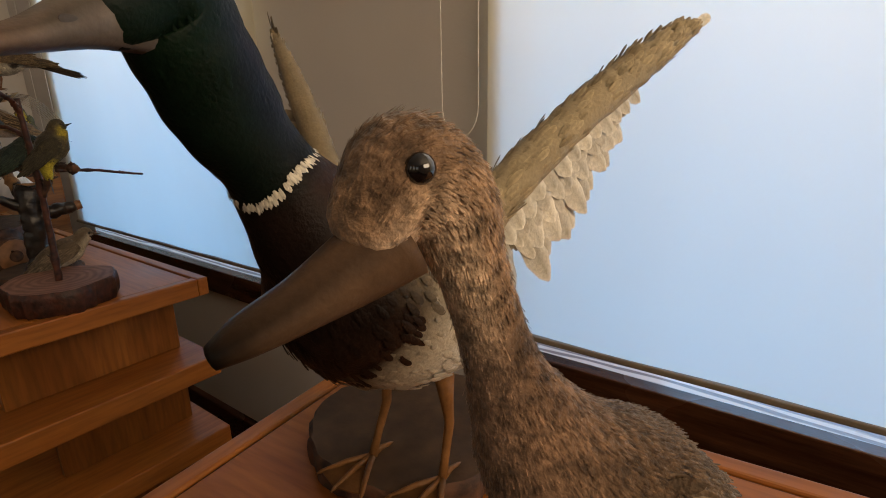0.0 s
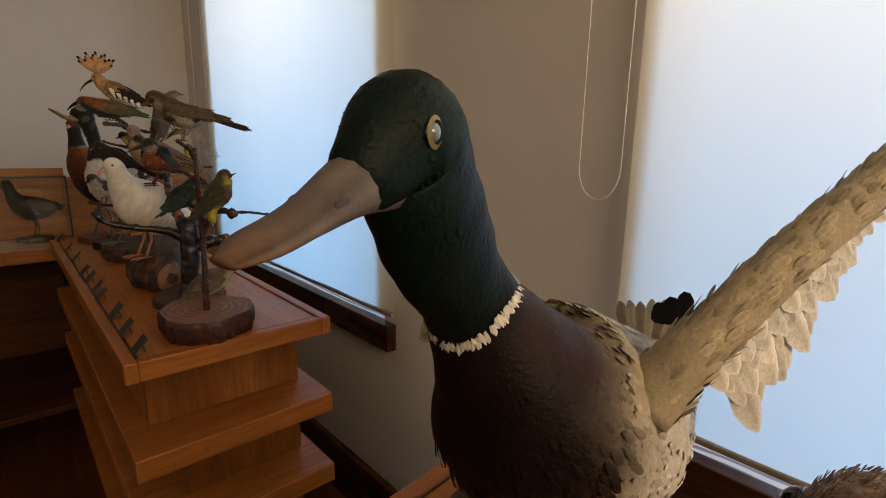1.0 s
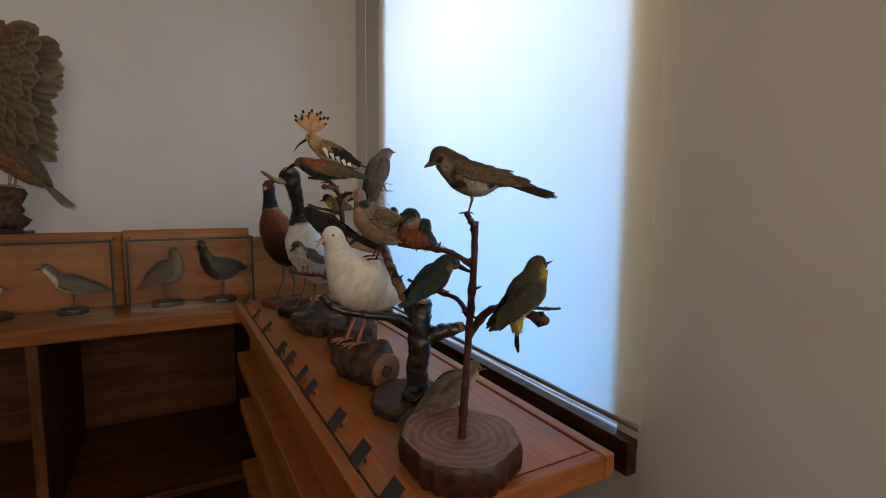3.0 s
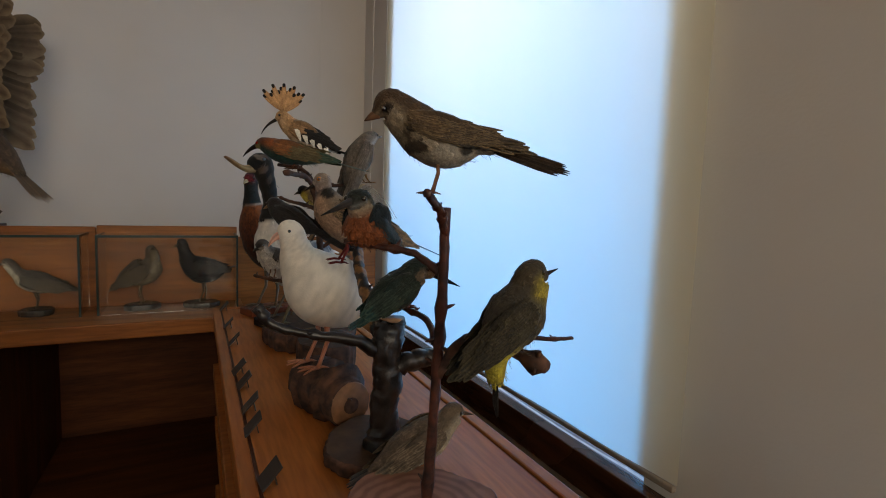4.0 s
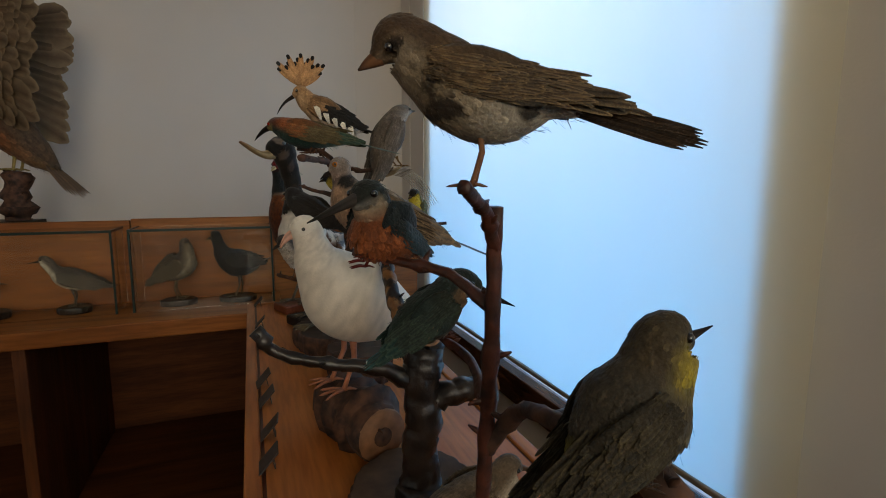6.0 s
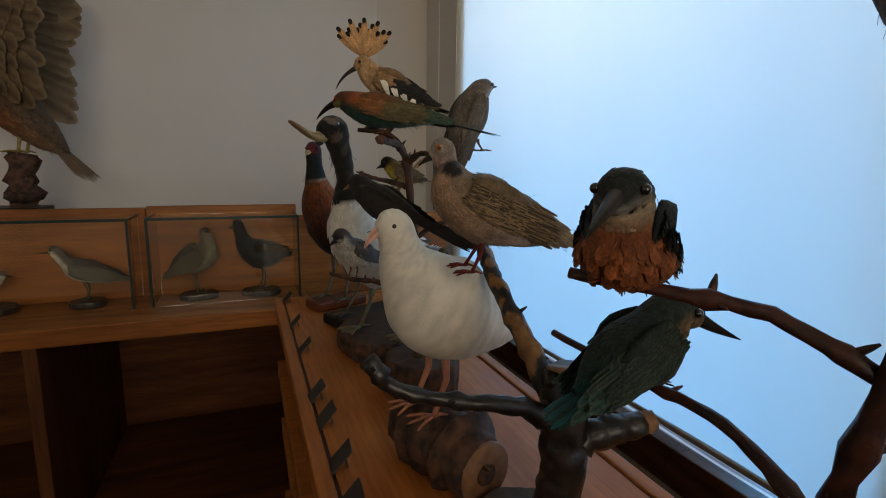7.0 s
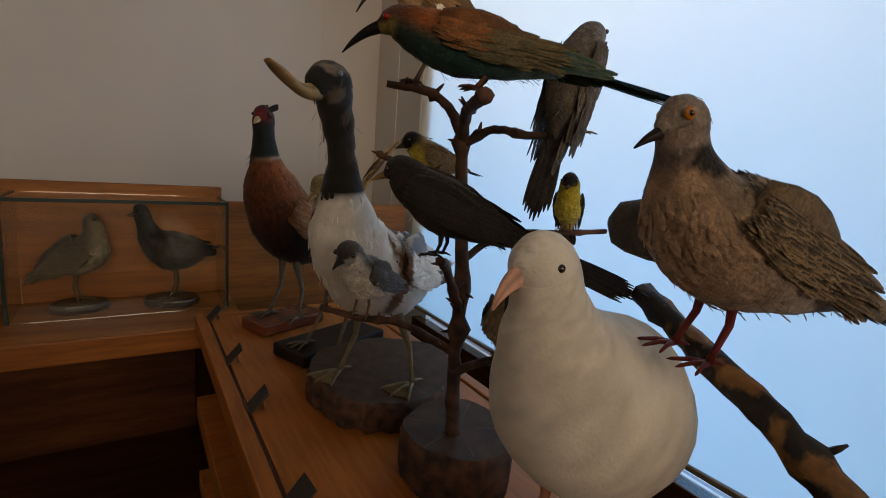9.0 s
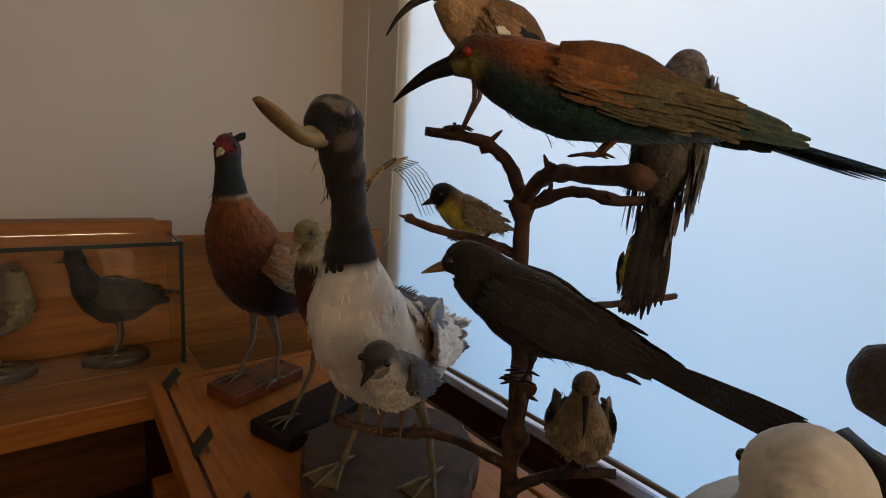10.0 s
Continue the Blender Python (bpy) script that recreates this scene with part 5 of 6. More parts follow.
duck = bird("stuffed_shelduck", "white-bodied duck with a black head and pale bill", (-1.845, 0.325, 0.997), -66,
     [(14.4, 39.0, 1.3, 1.6), (12.2, 39.8, 2.1, 2.4), (11.2, 37.2, 1.95, 2.2), (10.2, 33.8, 1.65, 1.75), (9.6, 30.2, 1.8, 1.9), (9.3, 26.6, 3.0, 3.1), (8.0, 21.2, 4.8, 5.0), (3.8, 16.8, 6.0, 6.2), (-1.6, 14.8, 5.4, 5.4), (-6.6, 14.4, 3.4, 3.2), (-9.2, 15.2, 1.3, 1.2)],
     [(0, "1c1a17", "241f1a"), (1.2, "1e1b18", "2a251f"), (4.3, "181513", "1c1815"), (4.75, "1a1614", "1c1815"), (4.95, "d8d0c4", "d8d0c4"), (6.6, "dcd4c8", "d6cec2"), (7.1, "8a5838", "d8d0c6"), (7.5, "d6cec2", "d8d0c6"), (10, "cfc8bc", "d8d0c6")],
     [(13.6, 38.8, 1.1, 1.35), (15.4, 38.3, 0.95, 0.85), (17.2, 38.7, 1.0, 0.5), (19.2, 39.8, 1.05, 0.36), (20.5, 40.5, 0.55, 0.22)], ("a08a64", "80604a"), (12.6, 40.6, 1.95, 0.4), ((-8.4, 15.0), (-13.5, 16.6), 4.2, 8),
     ((3.6, 19.6), (-10.6, 15.4), 4.1, ("d8d0c6", "c9c2b8", "4a4a4c", "e6e0d6")), [((1.4, 3.4, 11.0), (-1.0, 5.0, 0)), ((1.4, -3.4, 11.0), (3.0, -5.5, 0)), 0.42], "7a6a50", web=True, feathers=1600, flen=1.5, ruffle=0.06, seed=26, neck=5, jitter=0.07, edge=1.03, lump=0.045, marks=[(4.0, 16.5, 1.4, 5.5, "6a4426"), (-2.5, 20.6, 5.5, 1.5, "66666a"), (-9, 15.4, 3.2, 2.0, "3c3a3a"), (12.6, 38.2, 0.9, 0.9, "5a4c40"), (11.0, 36.0, 0.7, 1.2, "4a3c30"), (13.4, 41.0, 0.8, 0.6, "6c6054"), (12.0, 41.2, 0.6, 0.5, "57493c"), (10.2, 32.0, 0.6, 1.0, "32281f")], tail_tints=("d4ccc0", "bdb5aa"), eye_mat=EYE_PALE, material=SOFT, bill_label="pale horn-coloured upturned bill")
bird("stuffed_hen_pheasant", "golden-brown hen pheasant with a barred neck", (-2.036, 0.322, 0.977), -72,
     [(5.2, 27.6, 0.9, 1.0), (3.8, 28.6, 1.9, 2.0), (2.8, 26.0, 2.0, 2.1), (1.8, 22.4, 3.4, 3.4), (-1.0, 18.4, 4.8, 4.9), (-5.2, 16.2, 4.4, 4.3), (-9.5, 15.4, 2.0, 2.0)],
     [(0, "8a7a54", "96865e"), (1.6, "86744e", "8f7c56"), (2.1, "2c2620", "c8b894"), (2.5, "b4a480", "2a241e"), (2.8, "2c2620", "5a2c1a"), (4, "4a2a1a", "5c2414"), (6, "5a3a22", "4c2013")],
     [(5.2, 27.3, 0.6, 0.7), (6.0, 26.7, 0.42, 0.45), (6.7, 25.9, 0.08, 0.1)], ("a89468", "8a744c"), (4.5, 28.9, 1.6, 0.3), ((-8.6, 15.4), (-20, 17.5), 3.6, 8),
     ((0.6, 20.0), (-10.0, 15.6), 3.6, ("6a4226", "5a3a22", "3c2a1c", "b08a50")), [((-0.6, 2.4, 13.2), (2.0, 3.2, 0)), ((-0.6, -2.4, 13.2), (3.5, -3.4, 0)), 0.38], "6a5a46", feathers=620, flen=1.8, seed=27)
ph = bird("stuffed_pheasant", "copper cock pheasant with a red face and dark neck", (-2.221, 0.277, 0.977), -76,
     [(6.4, 39.4, 1.0, 1.1), (5.0, 39.7, 1.9, 2.1), (4.6, 35.6, 1.85, 2.1), (4.2, 31.6, 2.7, 3.0), (3.0, 26.6, 5.0, 5.2), (0.0, 20.2, 6.4, 6.6), (-4.4, 15.6, 5.6, 5.2), (-9.5, 15.2, 3.0, 2.6), (-13.0, 17.2, 1.4, 1.2)],
     [(0, "6a1a1c", "7c1e1e"), (1.0, "231f20", "5a1c1c"), (1.5, "141a18", "181c1a"), (2.6, "161a18", "191a18"), (2.75, "16191a", "15191a"), (2.85, "9a8e7c", "6a5c4c"), (3.0, "84481a", "703a12"), (4.2, "7c441a", "54260c"), (5.2, "6a3c1e", "24100a"), (8, "7c5a34", "241410")],
     [(6.4, 39.1, 0.7, 0.8), (7.2, 38.9, 0.5, 0.55), (8.2, 38.2, 0.12, 0.16)], ("b8a680", "a08c64"), (5.7, 40.1, 1.62, 0.34), None,
     ((1.4, 23.0), (-11.5, 16.4), 4.6, ("8a4c22", "7a5a38", "5a4c3c", "b8a078")), [((-1.2, 2.6, 12.0), (-1.8, 3.2, 0)), ((-1.2, -2.6, 12.0), (1.6, -2.8, 0)), 0.42], "6a5c4c", feathers=2600, flen=1.6, jitter=0.45, seed=28, ruffle=0.14, edge=0.4, head_turn=34, neck=2)
for sg in (1, -1):
    tuft = Shape()
    for k in range(3):
        tuft.vane(Vector((4.6, sg * 1.5, 40.6 + 0.3 * k)), Vector((-1, sg * 0.35, 0.5)), Vector((0, sg, 0.3)), 2.0, 0.6, rgb("141716"), rgb("1c1f1e"), 0.05)
    tuft.link("ear_tuft", FEATHER, ph)
tail, rng = Shape(), random.Random(8)
for k in range(7):
    q = (k - 3) / 3
    arc = [Vector((-12 - 34 * s, q * (0.8 + 2.6 * s), 17 + 26 * math.sin(s * 2.35) - 6 * s + q * 1.1)) for s in (i / 10 for i in range(11))]
    for i in range(10):
        d = arc[i + 1] - arc[i]
        c = tone(rgb("8a6c48"), rng.uniform(0.75, 1.15))
        tail.vane(arc[i], d, Vector((0.2, 0.3, 1)), d.length * 1.5, 2.0 - 0.12 * i, c, rgb("b89c74") if i % 2 else rgb("3c2c20"), 0.02)
tail.link("tail", FEATHER, ph, "long arched barred tail feathers")

# ---- birds in the glass cases ----
bird("stuffed_moorhen", "dark slate moorhen inside a glass case", (-2.575, 0.1, C_TOP + 0.019), -93,
     [(7.6, 20.7, 0.7, 0.7), (6.6, 21.1, 1.6, 1.8), (5.6, 17.9, 1.7, 1.9), (4.0, 14.3, 3.2, 3.4), (0.1, 11.5, 4.6, 4.8), (-4.4, 11.5, 3.6, 3.6), (-8.0, 11.9, 1.3, 1.2)],
     [(0, "0c0c0d", "0c0c0d"), (6, "111010", "131314")], [(7.6, 20.5, 0.5, 0.6), (8.6, 20.1, 0.35, 0.4), (9.6, 19.7, 0.06, 0.08)], ("4a3a2c", "7a6438"), (7.1, 21.3, 1.35, 0.3), ((-7.2, 11.7), (-11.0, 12.7), 2.4, 6),
     ((3.0, 13.7), (-8.2, 11.7), 2.9, ("141312", "171513", "141211", "262320")), [((-0.4, 1.6, 7.3), (1.0, 1.8, 0)), ((-0.4, -1.6, 7.3), (-0.6, -1.8, 0)), 0.3], "4c4030", feathers=420, flen=1.6, seed=31, strays=0)
bird("stuffed_partridge", "grey-brown partridge inside a glass case", (-2.575, -0.09, C_TOP + 0.022), 88,
     [(4.0, 18.4, 0.6, 0.7), (3.1, 18.8, 1.6, 1.7), (3.4, 15.6, 2.2, 2.3), (2.4, 12.4, 4.0, 4.2), (-0.6, 10.6, 4.4, 4.5), (-4.2, 9.0, 3.0, 2.9), (-7.0, 6.8, 1.2, 1.1)],
     [(0, "463a2e", "665540"), (2, "483c30", "685c4a"), (6, "382f26", "5a4e3e")], [(4.0, 18.2, 0.42, 0.5), (4.7, 17.9, 0.3, 0.32), (5.3, 17.5, 0.06, 0.08)], ("5a4a38", "4a3c2c"), (3.6, 19.0, 1.35, 0.26), ((-6.2, 7.2), (-10.0, 4.2), 2.4, 6),
     ((2.2, 12.6), (-7.0, 6.6), 2.9, ("3e342a", "382f26", "2e2722", "66583f")), [((-0.2, 1.4, 6.6), (0.6, 1.5, 0)), ((-0.2, -1.4, 6.6), (0.2, -1.5, 0)), 0.28], "5a4a38", feathers=420, flen=1.6, seed=32)
wood_slice("wooden_base", "low grey stone-like base under the moorhen", -2.575, 0.098, 0.05, C_TOP + 0.001, C_TOP + 0.018, BARK_DARK, CUT_DARK, 15, 1.2)
wood_slice("wooden_base", "small dark oval base inside a glass case", -2.575, -0.088, 0.042, C_TOP + 0.001, C_TOP + 0.021, BARK_DARK, CUT_DARK, 12, 1.3)
bird("stuffed_plover", "grey-brown wader with a white throat inside a glass case", (-2.575, -0.45, C_TOP + 0.022), -92,
     [(0.8, 14.6, 0.5, 0.5), (-0.4, 14.8, 1.5, 1.6), (-2.6, 11.8, 1.7, 1.8), (-4.8, 9.8, 3.0, 3.0), (-8.4, 8.4, 3.4, 3.4), (-13.0, 7.0, 2.0, 1.8), (-16.0, 6.4, 0.9, 0.8)],
     [(0, "5a5048", "a89c8c"), (1.2, "544a42", "b8ae9e"), (3, "443c36", "a09484"), (6, "38322c", "8c8070")], [(0.8, 14.5, 0.34, 0.36), (2.2, 14.3, 0.2, 0.2), (4.0, 14.0, 0.04, 0.04)], ("2c2622", "1a1614"), (0.0, 15.0, 1.3, 0.26), ((-14.8, 6.6), (-19.4, 5.8), 1.8, 6),
     ((-4.2, 9.8), (-16.5, 6.2), 2.5, ("463e37", "403830", "332d28", "7c7060")), [((-7.0, 1.2, 6.0), (-7.4, 1.3, 0)), ((-7.0, -1.2, 6.0), (-7.0, -1.3, 0)), 0.24], "4a4034", feathers=380, flen=1.4, seed=33)
wood_slice("wooden_base", "small dark block base inside a glass case", -2.575, -0.378, 0.04, C_TOP + 0.001, C_TOP + 0.021, BARK_DARK, CUT_DARK, 13, 1.2)
bird("stuffed_sandpiper", "small grey wader beside the case wall", (-2.58, -0.6, C_TOP + 0.022), 85,
     [(3.6, 8.6, 0.4, 0.4), (2.8, 8.8, 1.1, 1.15), (1.6, 7.2, 1.3, 1.4), (-0.6, 5.8, 2.1, 2.2), (-3.4, 4.8, 1.6, 1.6), (-5.6, 4.2, 0.7, 0.7)],
     [(0, "5a5046", "a89e90"), (5, "4a4138", "a89e90")], [(3.6, 8.5, 0.28, 0.3), (4.8, 8.2, 0.16, 0.16), (6.2, 7.8, 0.04, 0.04)], ("2c2622", "1a1614"), (3.2, 8.9, 0.95, 0.2), ((-4.8, 4.4), (-8.0, 3.6), 1.4, 5),
     ((1.2, 6.8), (-5.6, 4.2), 1.5, ("4a4138", "443b33", "3a332d", "80756a")), [((-0.6, 0.7, 4.0), (-0.4, 0.7, 0)), ((-0.6, -0.7, 4.0), (0, -0.7, 0)), 0.14], "4a4034", feathers=300, flen=1.0, seed=34)
wood_slice("wooden_base", "dark oval base beside the case wall", -2.58, -0.6, 0.05, C_TOP + 0.001, C_TOP + 0.021, BARK_DARK, CUT_DARK, 14, 1.2)

# ---- the bird of prey above the cabinet ----
trunk = thing("bird_perch", "rough dark trunk piece on a flat base above the cabinet", "perch", None, "perches")
tube_thing("trunk", [(-2.8, -0.575, 1.195), (-2.8, -0.575, 1.25), (-2.8, -0.57, 1.36)], [0.036, 0.034, 0.036], BARK, trunk, seg=14, rough=0.12, knots=6, seed=41)
part("base", box(-2.86, -2.72, -0.68, -0.52, 1.181, 1.2, 0.003), SLAB_BLACK, trunk)
eagle = bird("stuffed_hawk", "brown bird of prey with raised wings on a trunk piece", (-2.8, -0.56, 1.365), -98,
     [(13.5, 31.0, 1.2, 1.3), (11.2, 32.0, 2.9, 3.1), (9.5, 28.0, 3.2, 3.5), (7.0, 22.0, 5.6, 5.8), (2.0, 14.0, 6.6, 6.8), (-5.0, 6.0, 5.2, 4.8), (-10.0, 1.0, 2.4, 2.0)],
     [(0, "5a4634", "6e583e"), (2, "584330", "74502e"), (4, "54402e", "6a3c1e"), (6, "4c3c2c", "7a6448")], [(13.4, 30.7, 0.8, 1.0), (15.0, 30.0, 0.6, 0.8), (15.8, 28.4, 0.15, 0.2)], ("3a3630", "1c1a18"), (12.4, 32.6, 2.5, 0.55), ((-8.5, 2.4), (-18.5, -9.0), 9.0, 10),
     None, [((0.5, 2.6, 8.0), (0.5, 2.6, 0)), ((0.5, -2.6, 8.0), (0.8, -2.6, 0)), 0.5], "9a8650", feathers=900, flen=3.2, seed=42, tail_tints=("6a4f34", "4e3924"))
for sg in (1, -1):
    spread_wing(eagle, [(5, sg * 5, 20), (4, sg * 8, 33), (0, sg * 9, 45), (-4, sg * 9, 55)], [3.0, 2.6, 2.0, 1.2],
                [(0.05, 0.95, 16, (-0.62, sg * 0.15, -0.5), (-0.95, sg * 0.1, 0.25), 18, 11, 6.6), (0.05, 0.95, 16, (-0.55, sg * 0.25, -0.6), (-0.9, sg * 0.2, 0.2), 13.5, 9, 6.0), (0.04, 0.93, 15, (-0.52, sg * 0.32, -0.6), (-0.85, sg * 0.25, 0.15), 9.5, 7, 5.2), (0.02, 0.92, 15, (-0.5, sg * 0.4, -0.6), (-0.8, sg * 0.3, 0.1), 6.5, 5, 4.2)], "64462c", "584634", "8a765c", 43 + sg)

# ---- ducks on the near table ----
wood_slice("wooden_base", "pale grey-brown oval wood slice under the mallard", -0.245, 0.335, 0.098, TOP_Z + 0.001, 0.984, BARK, CUT_DARK, 21, 1.05, 5)
mal = bird("stuffed_mallard", "mallard drake with green head and spread wings", (-0.205, 0.3, 0.985), -90,
     [(20.5, 32.3, 1.15, 1.35), (17.9, 33.8, 2.0, 2.4), (16.3, 32.0, 2.2, 2.85), (14.5, 29.2, 2.15, 2.8), (12.2, 25.9, 2.25, 2.6), (9.4, 22.0, 4.3, 4.2), (6.2, 18.2, 6.5, 6.7), (0.0, 15.0, 6.9, 7.0), (-7.2, 14.4, 4.9, 4.9), (-12.5, 15.6, 2.0, 1.8)],
     [(0, "0a1610", "0a1a11"), (1.0, "081811", "071c10"), (2.2, "0c1020", "07180e"), (3.4, "0c0f18", "081510"), (4.06, "0b0e10", "09120d"), (4.18, "2c1a12", "1c100b"), (5.2, "2e1c13", "180e0a"), (5.6, "6a5c4c", "1c110c"), (6.0, "a89880", "2a1a12"), (6.3, "b0a490", "a89a86"), (6.6, "b8ac98", "c8beae"), (9, "b0a696", "c8c0b2")],
     [(18.9, 32.7, 1.05, 1.65), (21.0, 32.1, 1.0, 1.05), (23.0, 31.3, 1.05, 0.56), (24.7, 30.8, 1.1, 0.36), (25.6, 30.5, 0.6, 0.18)], ("655b53", "765844"), (18.7, 33.9, 1.56, 0.42), ((-11.5, 16.2), (-14.4, 20.4), 6.6, 11),
     None, [((0.8, 3.0, 9.0), (1.8, 3.4, 0)), ((0.8, -3.0, 9.0), (3.0, -3.2, 0)), 0.42], "7a5230", web=True, feathers=5200, flen=1.15, ruffle=0.05, hug=0.03, slim=0.42, strays=0, seed=51, neck=4, tail_tints=("b0a692", "8a7e6e"), eye_mat=EYE_PALE, material=GLOSSY, head_turn=17, bill_label="grey-brown flat bill with a dark nostril", jitter=0.12, edge=1.02)
collar, rng = Shape(), random.Random(57)
collar.tip = 0.1
axis = Vector((-0.56, 0, -0.83))
rise = Vector((0.83, 0, -0.56))
for k in range(420):
    g = rng.uniform(0, 2 * math.pi)
    o = rise * (2.5 * math.cos(g)) + Vector((0, 2.35 * math.sin(g), 0))
    c = tone(rgb("d6cdbc"), rng.uniform(0.75, 1.1))
    collar.vane(Vector((12.25, 0, 25.95)) + o + axis * (0.25 * math.sin(3 * g) + rng.uniform(-0.12, 0.12)), axis + o.normalized() * rng.uniform(0.3, 0.75), o.normalized(), rng.uniform(0.25, 0.6), rng.uniform(0.1, 0.2), c, c, rng.uniform(0.0, 0.25))
collar.link("neck_ring", SOFT, mal, "ragged white neck ring")
curl = Shape()
for k in range(3):
    curl.vane(Vector((-12.6, 0.5 - 0.6 * k, 16.6)), Vector((-0.25, 0.1 - 0.1 * k, 1)), Vector((1, 0, 0.3)), 5.2 - 0.7 * k, 1.7, rgb("15120f"), rgb("1f1a16"), -0.12)
curl.link("tail_curl", FEATHER, mal, "black curled tail feathers")
turn = pose(0.122, 0, 0, 0, 0, 17) @ pose(-0.122, 0, 0)
skin = plain("pale_skin", rgb("74643f"), 0.6)
for sg in (1, -1):
    bm = bmesh.new()
    bmesh.ops.create_uvsphere(bm, u_segments=10, v_segments=6, radius=0.0026, matrix=turn @ Matrix.Translation((0.223, sg * 0.0095, 0.3175)) @ Matrix.Diagonal((1.5, 0.14, 0.7, 1)))
    part("nostril", bm, LABEL_DARK, mal)
    bm = bmesh.new()
    r0, n = 0.0041, 18
    c = Vector((0.187, sg * 0.0181, 0.339))
    ring = [[bm.verts.new(turn @ (c + Vector(((r0 + 0.001 * math.cos(b)) * math.cos(a), sg * 0.001 * math.sin(b), (r0 * 1.15 + 0.001 * math.cos(b)) * math.sin(a))))) for b in (0, 2.1, 4.2)] for a in (2 * math.pi * k / n for k in range(n))]
    for k in range(n):
        for j in range(3):
            bm.faces.new((ring[k][j], ring[(k + 1) % n][j], ring[(k + 1) % n][(j + 1) % 3], ring[k][(j + 1) % 3]))
    part("eyelid", bm, skin, mal, "pale dry eyelid ring")
spread_wing(mal, [(3, 5, 19), (0, 7.4, 23.6), (-7, 10, 28.6), (-14, 12.2, 32.4), (-19, 13.4, 34.6), (-22.5, 14.3, 35.7)], [2.0, 1.5, 1.45, 1.4, 1.0, 0.3],
            [(0.2, 0.46, 13, (-0.45, 0.35, -1), (-0.9, 0.3, -0.6), 7.4, 4.2, 2.3), (0.19, 0.46, 13, (-0.4, 0.38, -1), (-0.85, 0.35, -0.7), 4.8, 3.2, 1.9), (0.18, 0.5, 13, (-0.35, 0.4, -1), (-0.75, 0.4, -0.8), 3.6, 2.6, 1.7), (0.16, 0.54, 13, (-0.25, 0.5, -1), (-0.6, 0.5, -0.8), 2.6, 2.0, 1.5), (0.74, 1.0, 7, (-0.95, 0.1, 0.05), (-0.9, 0.1, 0.45), 4.0, 3.2, 1.1)], "9c8c70", "b8b0a0", "eae4d8", 52)
spread_wing(mal, [(2, -5, 18), (-3, -11, 16.6), (-6, -14.5, 19), (-7, -19.0, 26.5), (-9, -25.0, 34.0), (-11.4, -30.6, 39.0)], [2.6, 1.9, 1.5, 1.5, 1.1, 0.3],
            [(0.3, 0.68, 12, (0.35, -0.9, -0.5), (0.3, -1, -0.2), 7.6, 5.6, 2.7), (0.3, 0.68, 12, (0.4, -0.9, -0.5), (0.35, -1, -0.2), 5.6, 4.4, 2.4), (0.34, 0.66, 13, (0.1, -0.9, -0.5), (0.1, -1, -0.3), 4.0, 3.0, 2.1), (0.34, 0.66, 12, (0.25, -0.9, -0.5), (0.25, -1, -0.3), 2.8, 2.2, 1.8), (0.78, 1.0, 7, (-0.3, -0.7, 0.5), (-0.2, -0.6, 0.7), 4.2, 3.4, 1.1)], "7c6c54", "5e4b39", "a8987e", 53, 0.62)

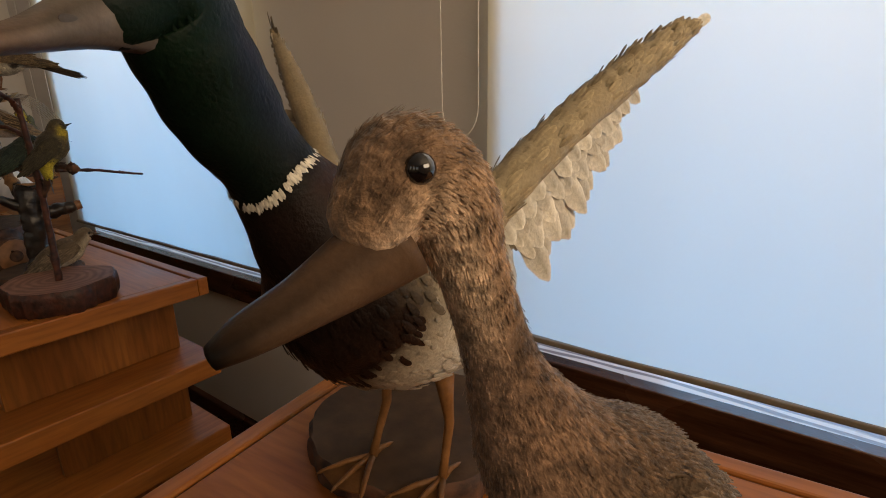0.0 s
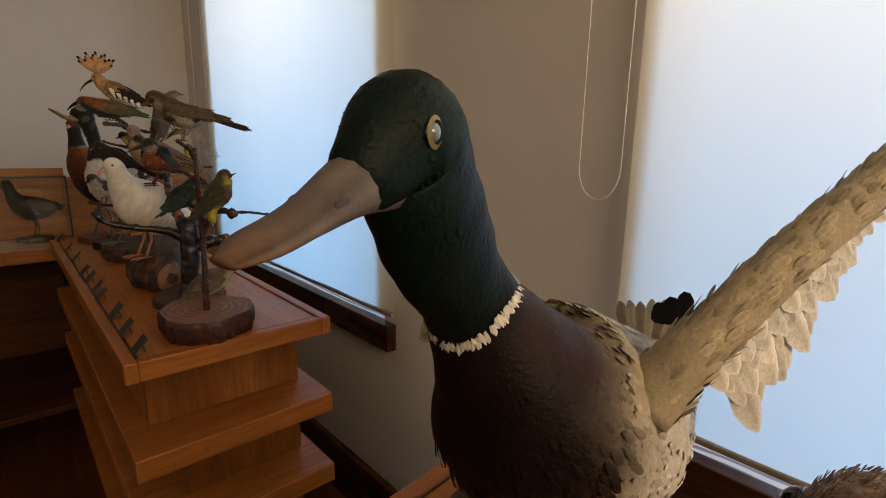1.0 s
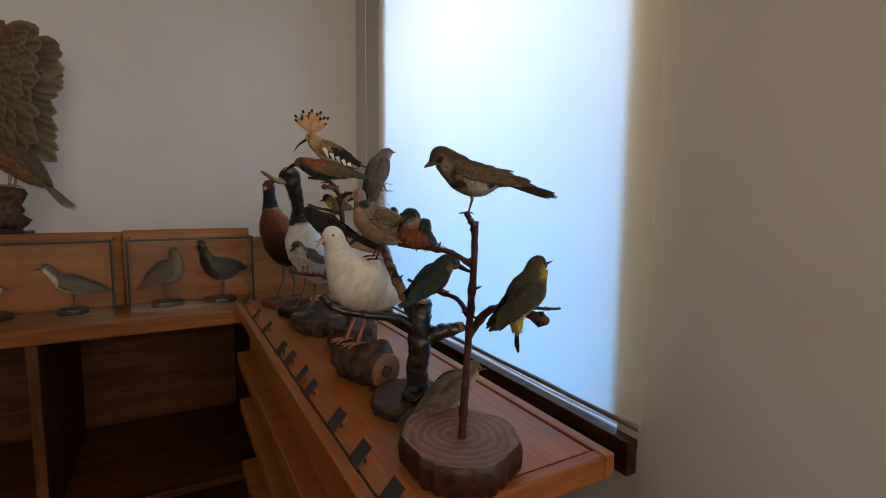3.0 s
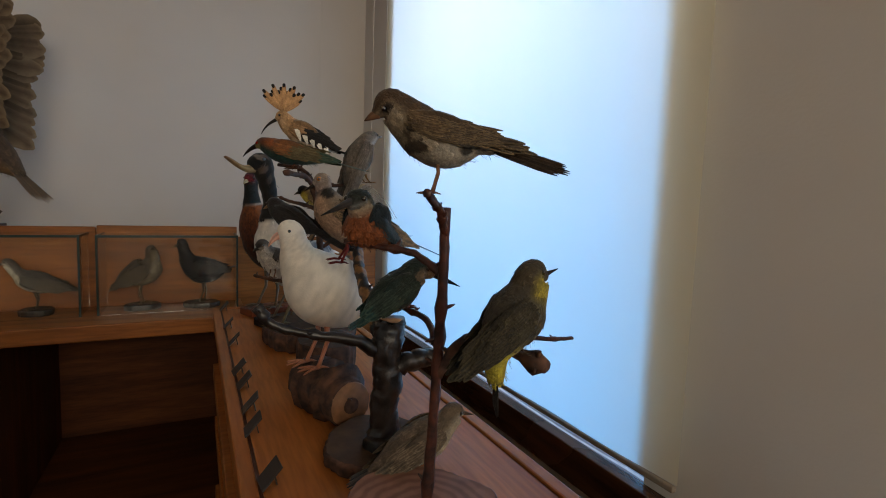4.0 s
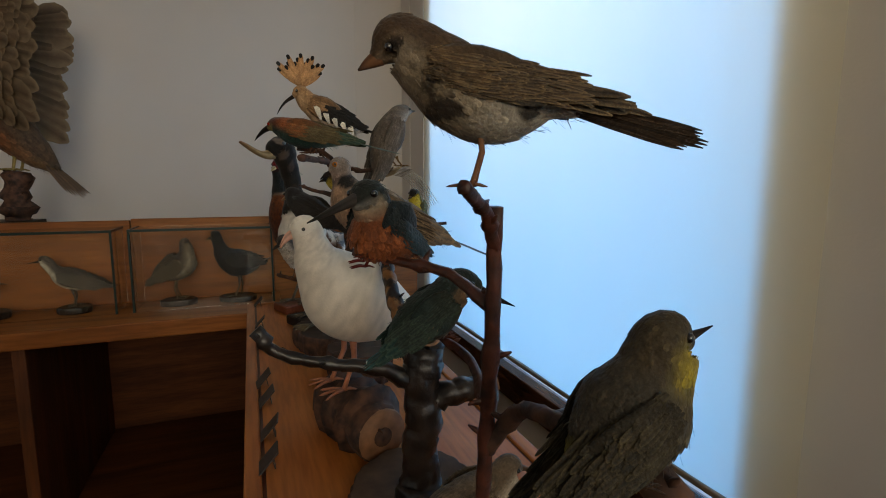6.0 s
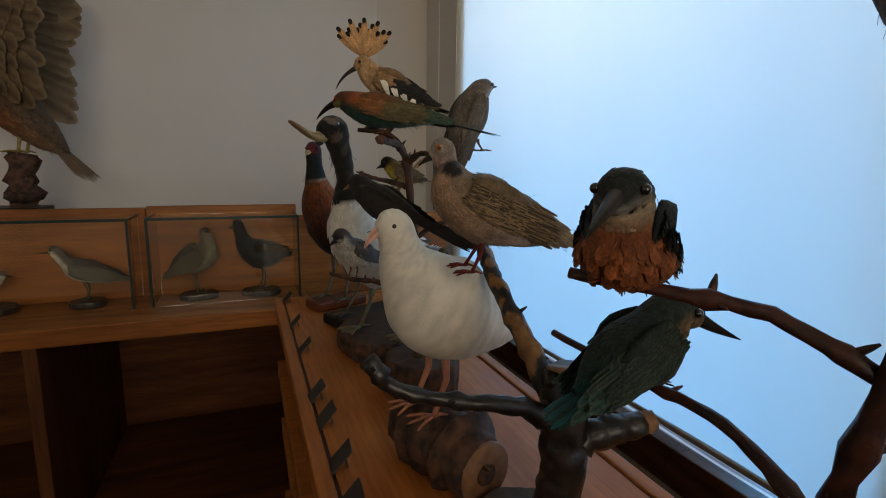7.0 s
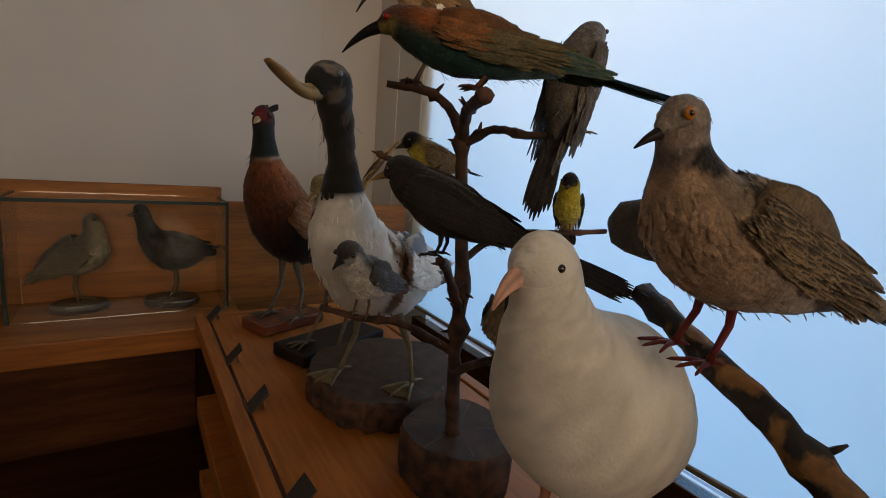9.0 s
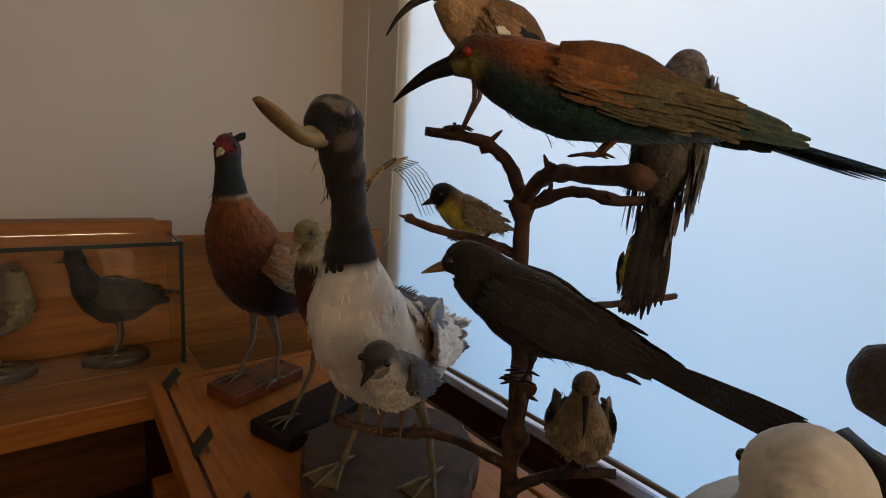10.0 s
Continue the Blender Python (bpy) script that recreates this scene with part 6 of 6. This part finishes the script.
wood_slice("wooden_base", "oval wood slice under the young duck", 0.03, 0.2, 0.075, TOP_Z + 0.001, 0.984, BARK, CUT_DARK, 22, 1.0, 5)
young = bird("stuffed_duckling", "young mottled brown duck with a dark bill", (0.0, 0.168, 0.985), -125,
     [(9.1, 26.2, 0.9, 1.0), (8.1, 27.3, 1.3, 1.42), (7.1, 26.6, 1.2, 1.25), (6.4, 24.9, 0.88, 0.95), (5.8, 23.0, 0.88, 0.95), (5.1, 21.0, 1.3, 1.35), (3.8, 18.6, 2.3, 2.3), (1.8, 16.4, 3.1, 3.2), (-0.4, 14.3, 3.3, 3.2), (-3.4, 13.4, 1.8, 1.6)],
     [(0, "94745a", "c0a288"), (0.9, "745a46", "b4967a"), (1.8, "94765c", "c4a68c"), (3, "8c6e56", "bca086"), (4.2, "5a4434", "7c6250"), (5.2, "765a46", "8a6a54"), (6.4, "5a4432", "6e543f"), (9, "5c5042", "8c7460")],
     [(8.3, 26.0, 0.95, 1.1), (9.4, 25.4, 0.85, 0.88), (10.6, 24.8, 0.78, 0.62), (11.8, 24.3, 0.72, 0.44), (12.5, 23.95, 0.42, 0.26)], ("5c4636", "060505"), (8.25, 27.6, 1.14, 0.34), ((-2.4, 13.6), (-3.6, 12.4), 2.4, 8),
     ((3.0, 17.4), (-2.4, 12.4), 2.0, ("6a543e", "5c4c3a", "4a3f34", "b09c82")), [((0.6, 1.6, 10.5), (0.6, 2.0, 0)), ((0.6, -1.6, 10.5), (1.4, -2.0, 0)), 0.3], "3a332c", web=True, feathers=24000, flen=0.42, ruffle=0.6, seed=54, neck=4, material=DOWN, slim=0.2, jitter=0.28, edge=1.1, head_turn=7)
for sg in (1, -1):
    loose, rng = Shape(), random.Random(60 + sg)
    loose.tip = 0.12
    for k in range(90):
        f = rng.uniform(-2.4, 2.0)
        lift = rng.uniform(-1.0, 0.9)
        p = Vector((f, sg * 3.1 * math.cos(lift), 14.7 + 0.9 * f + 3.0 * math.sin(lift)))
        d = Vector((-0.7 + rng.uniform(-0.4, 0.3), sg * rng.uniform(0.1, 0.6), rng.uniform(-0.8, 0.5)))
        c = tone(rgb(rng.choice(("8a7460", "a8947c", "5c4a3a", "6e5a48"))), rng.uniform(0.8, 1.15))
        loose.vane(p, d, Vector((0, sg, 0.5)), rng.uniform(0.9, 1.7), rng.uniform(0.3, 0.6), c, tone(c, 1.5), rng.uniform(-0.25, 0.3))
    loose.link("wing_tuft", FEATHER, young, "frayed pale-edged flank feathers")
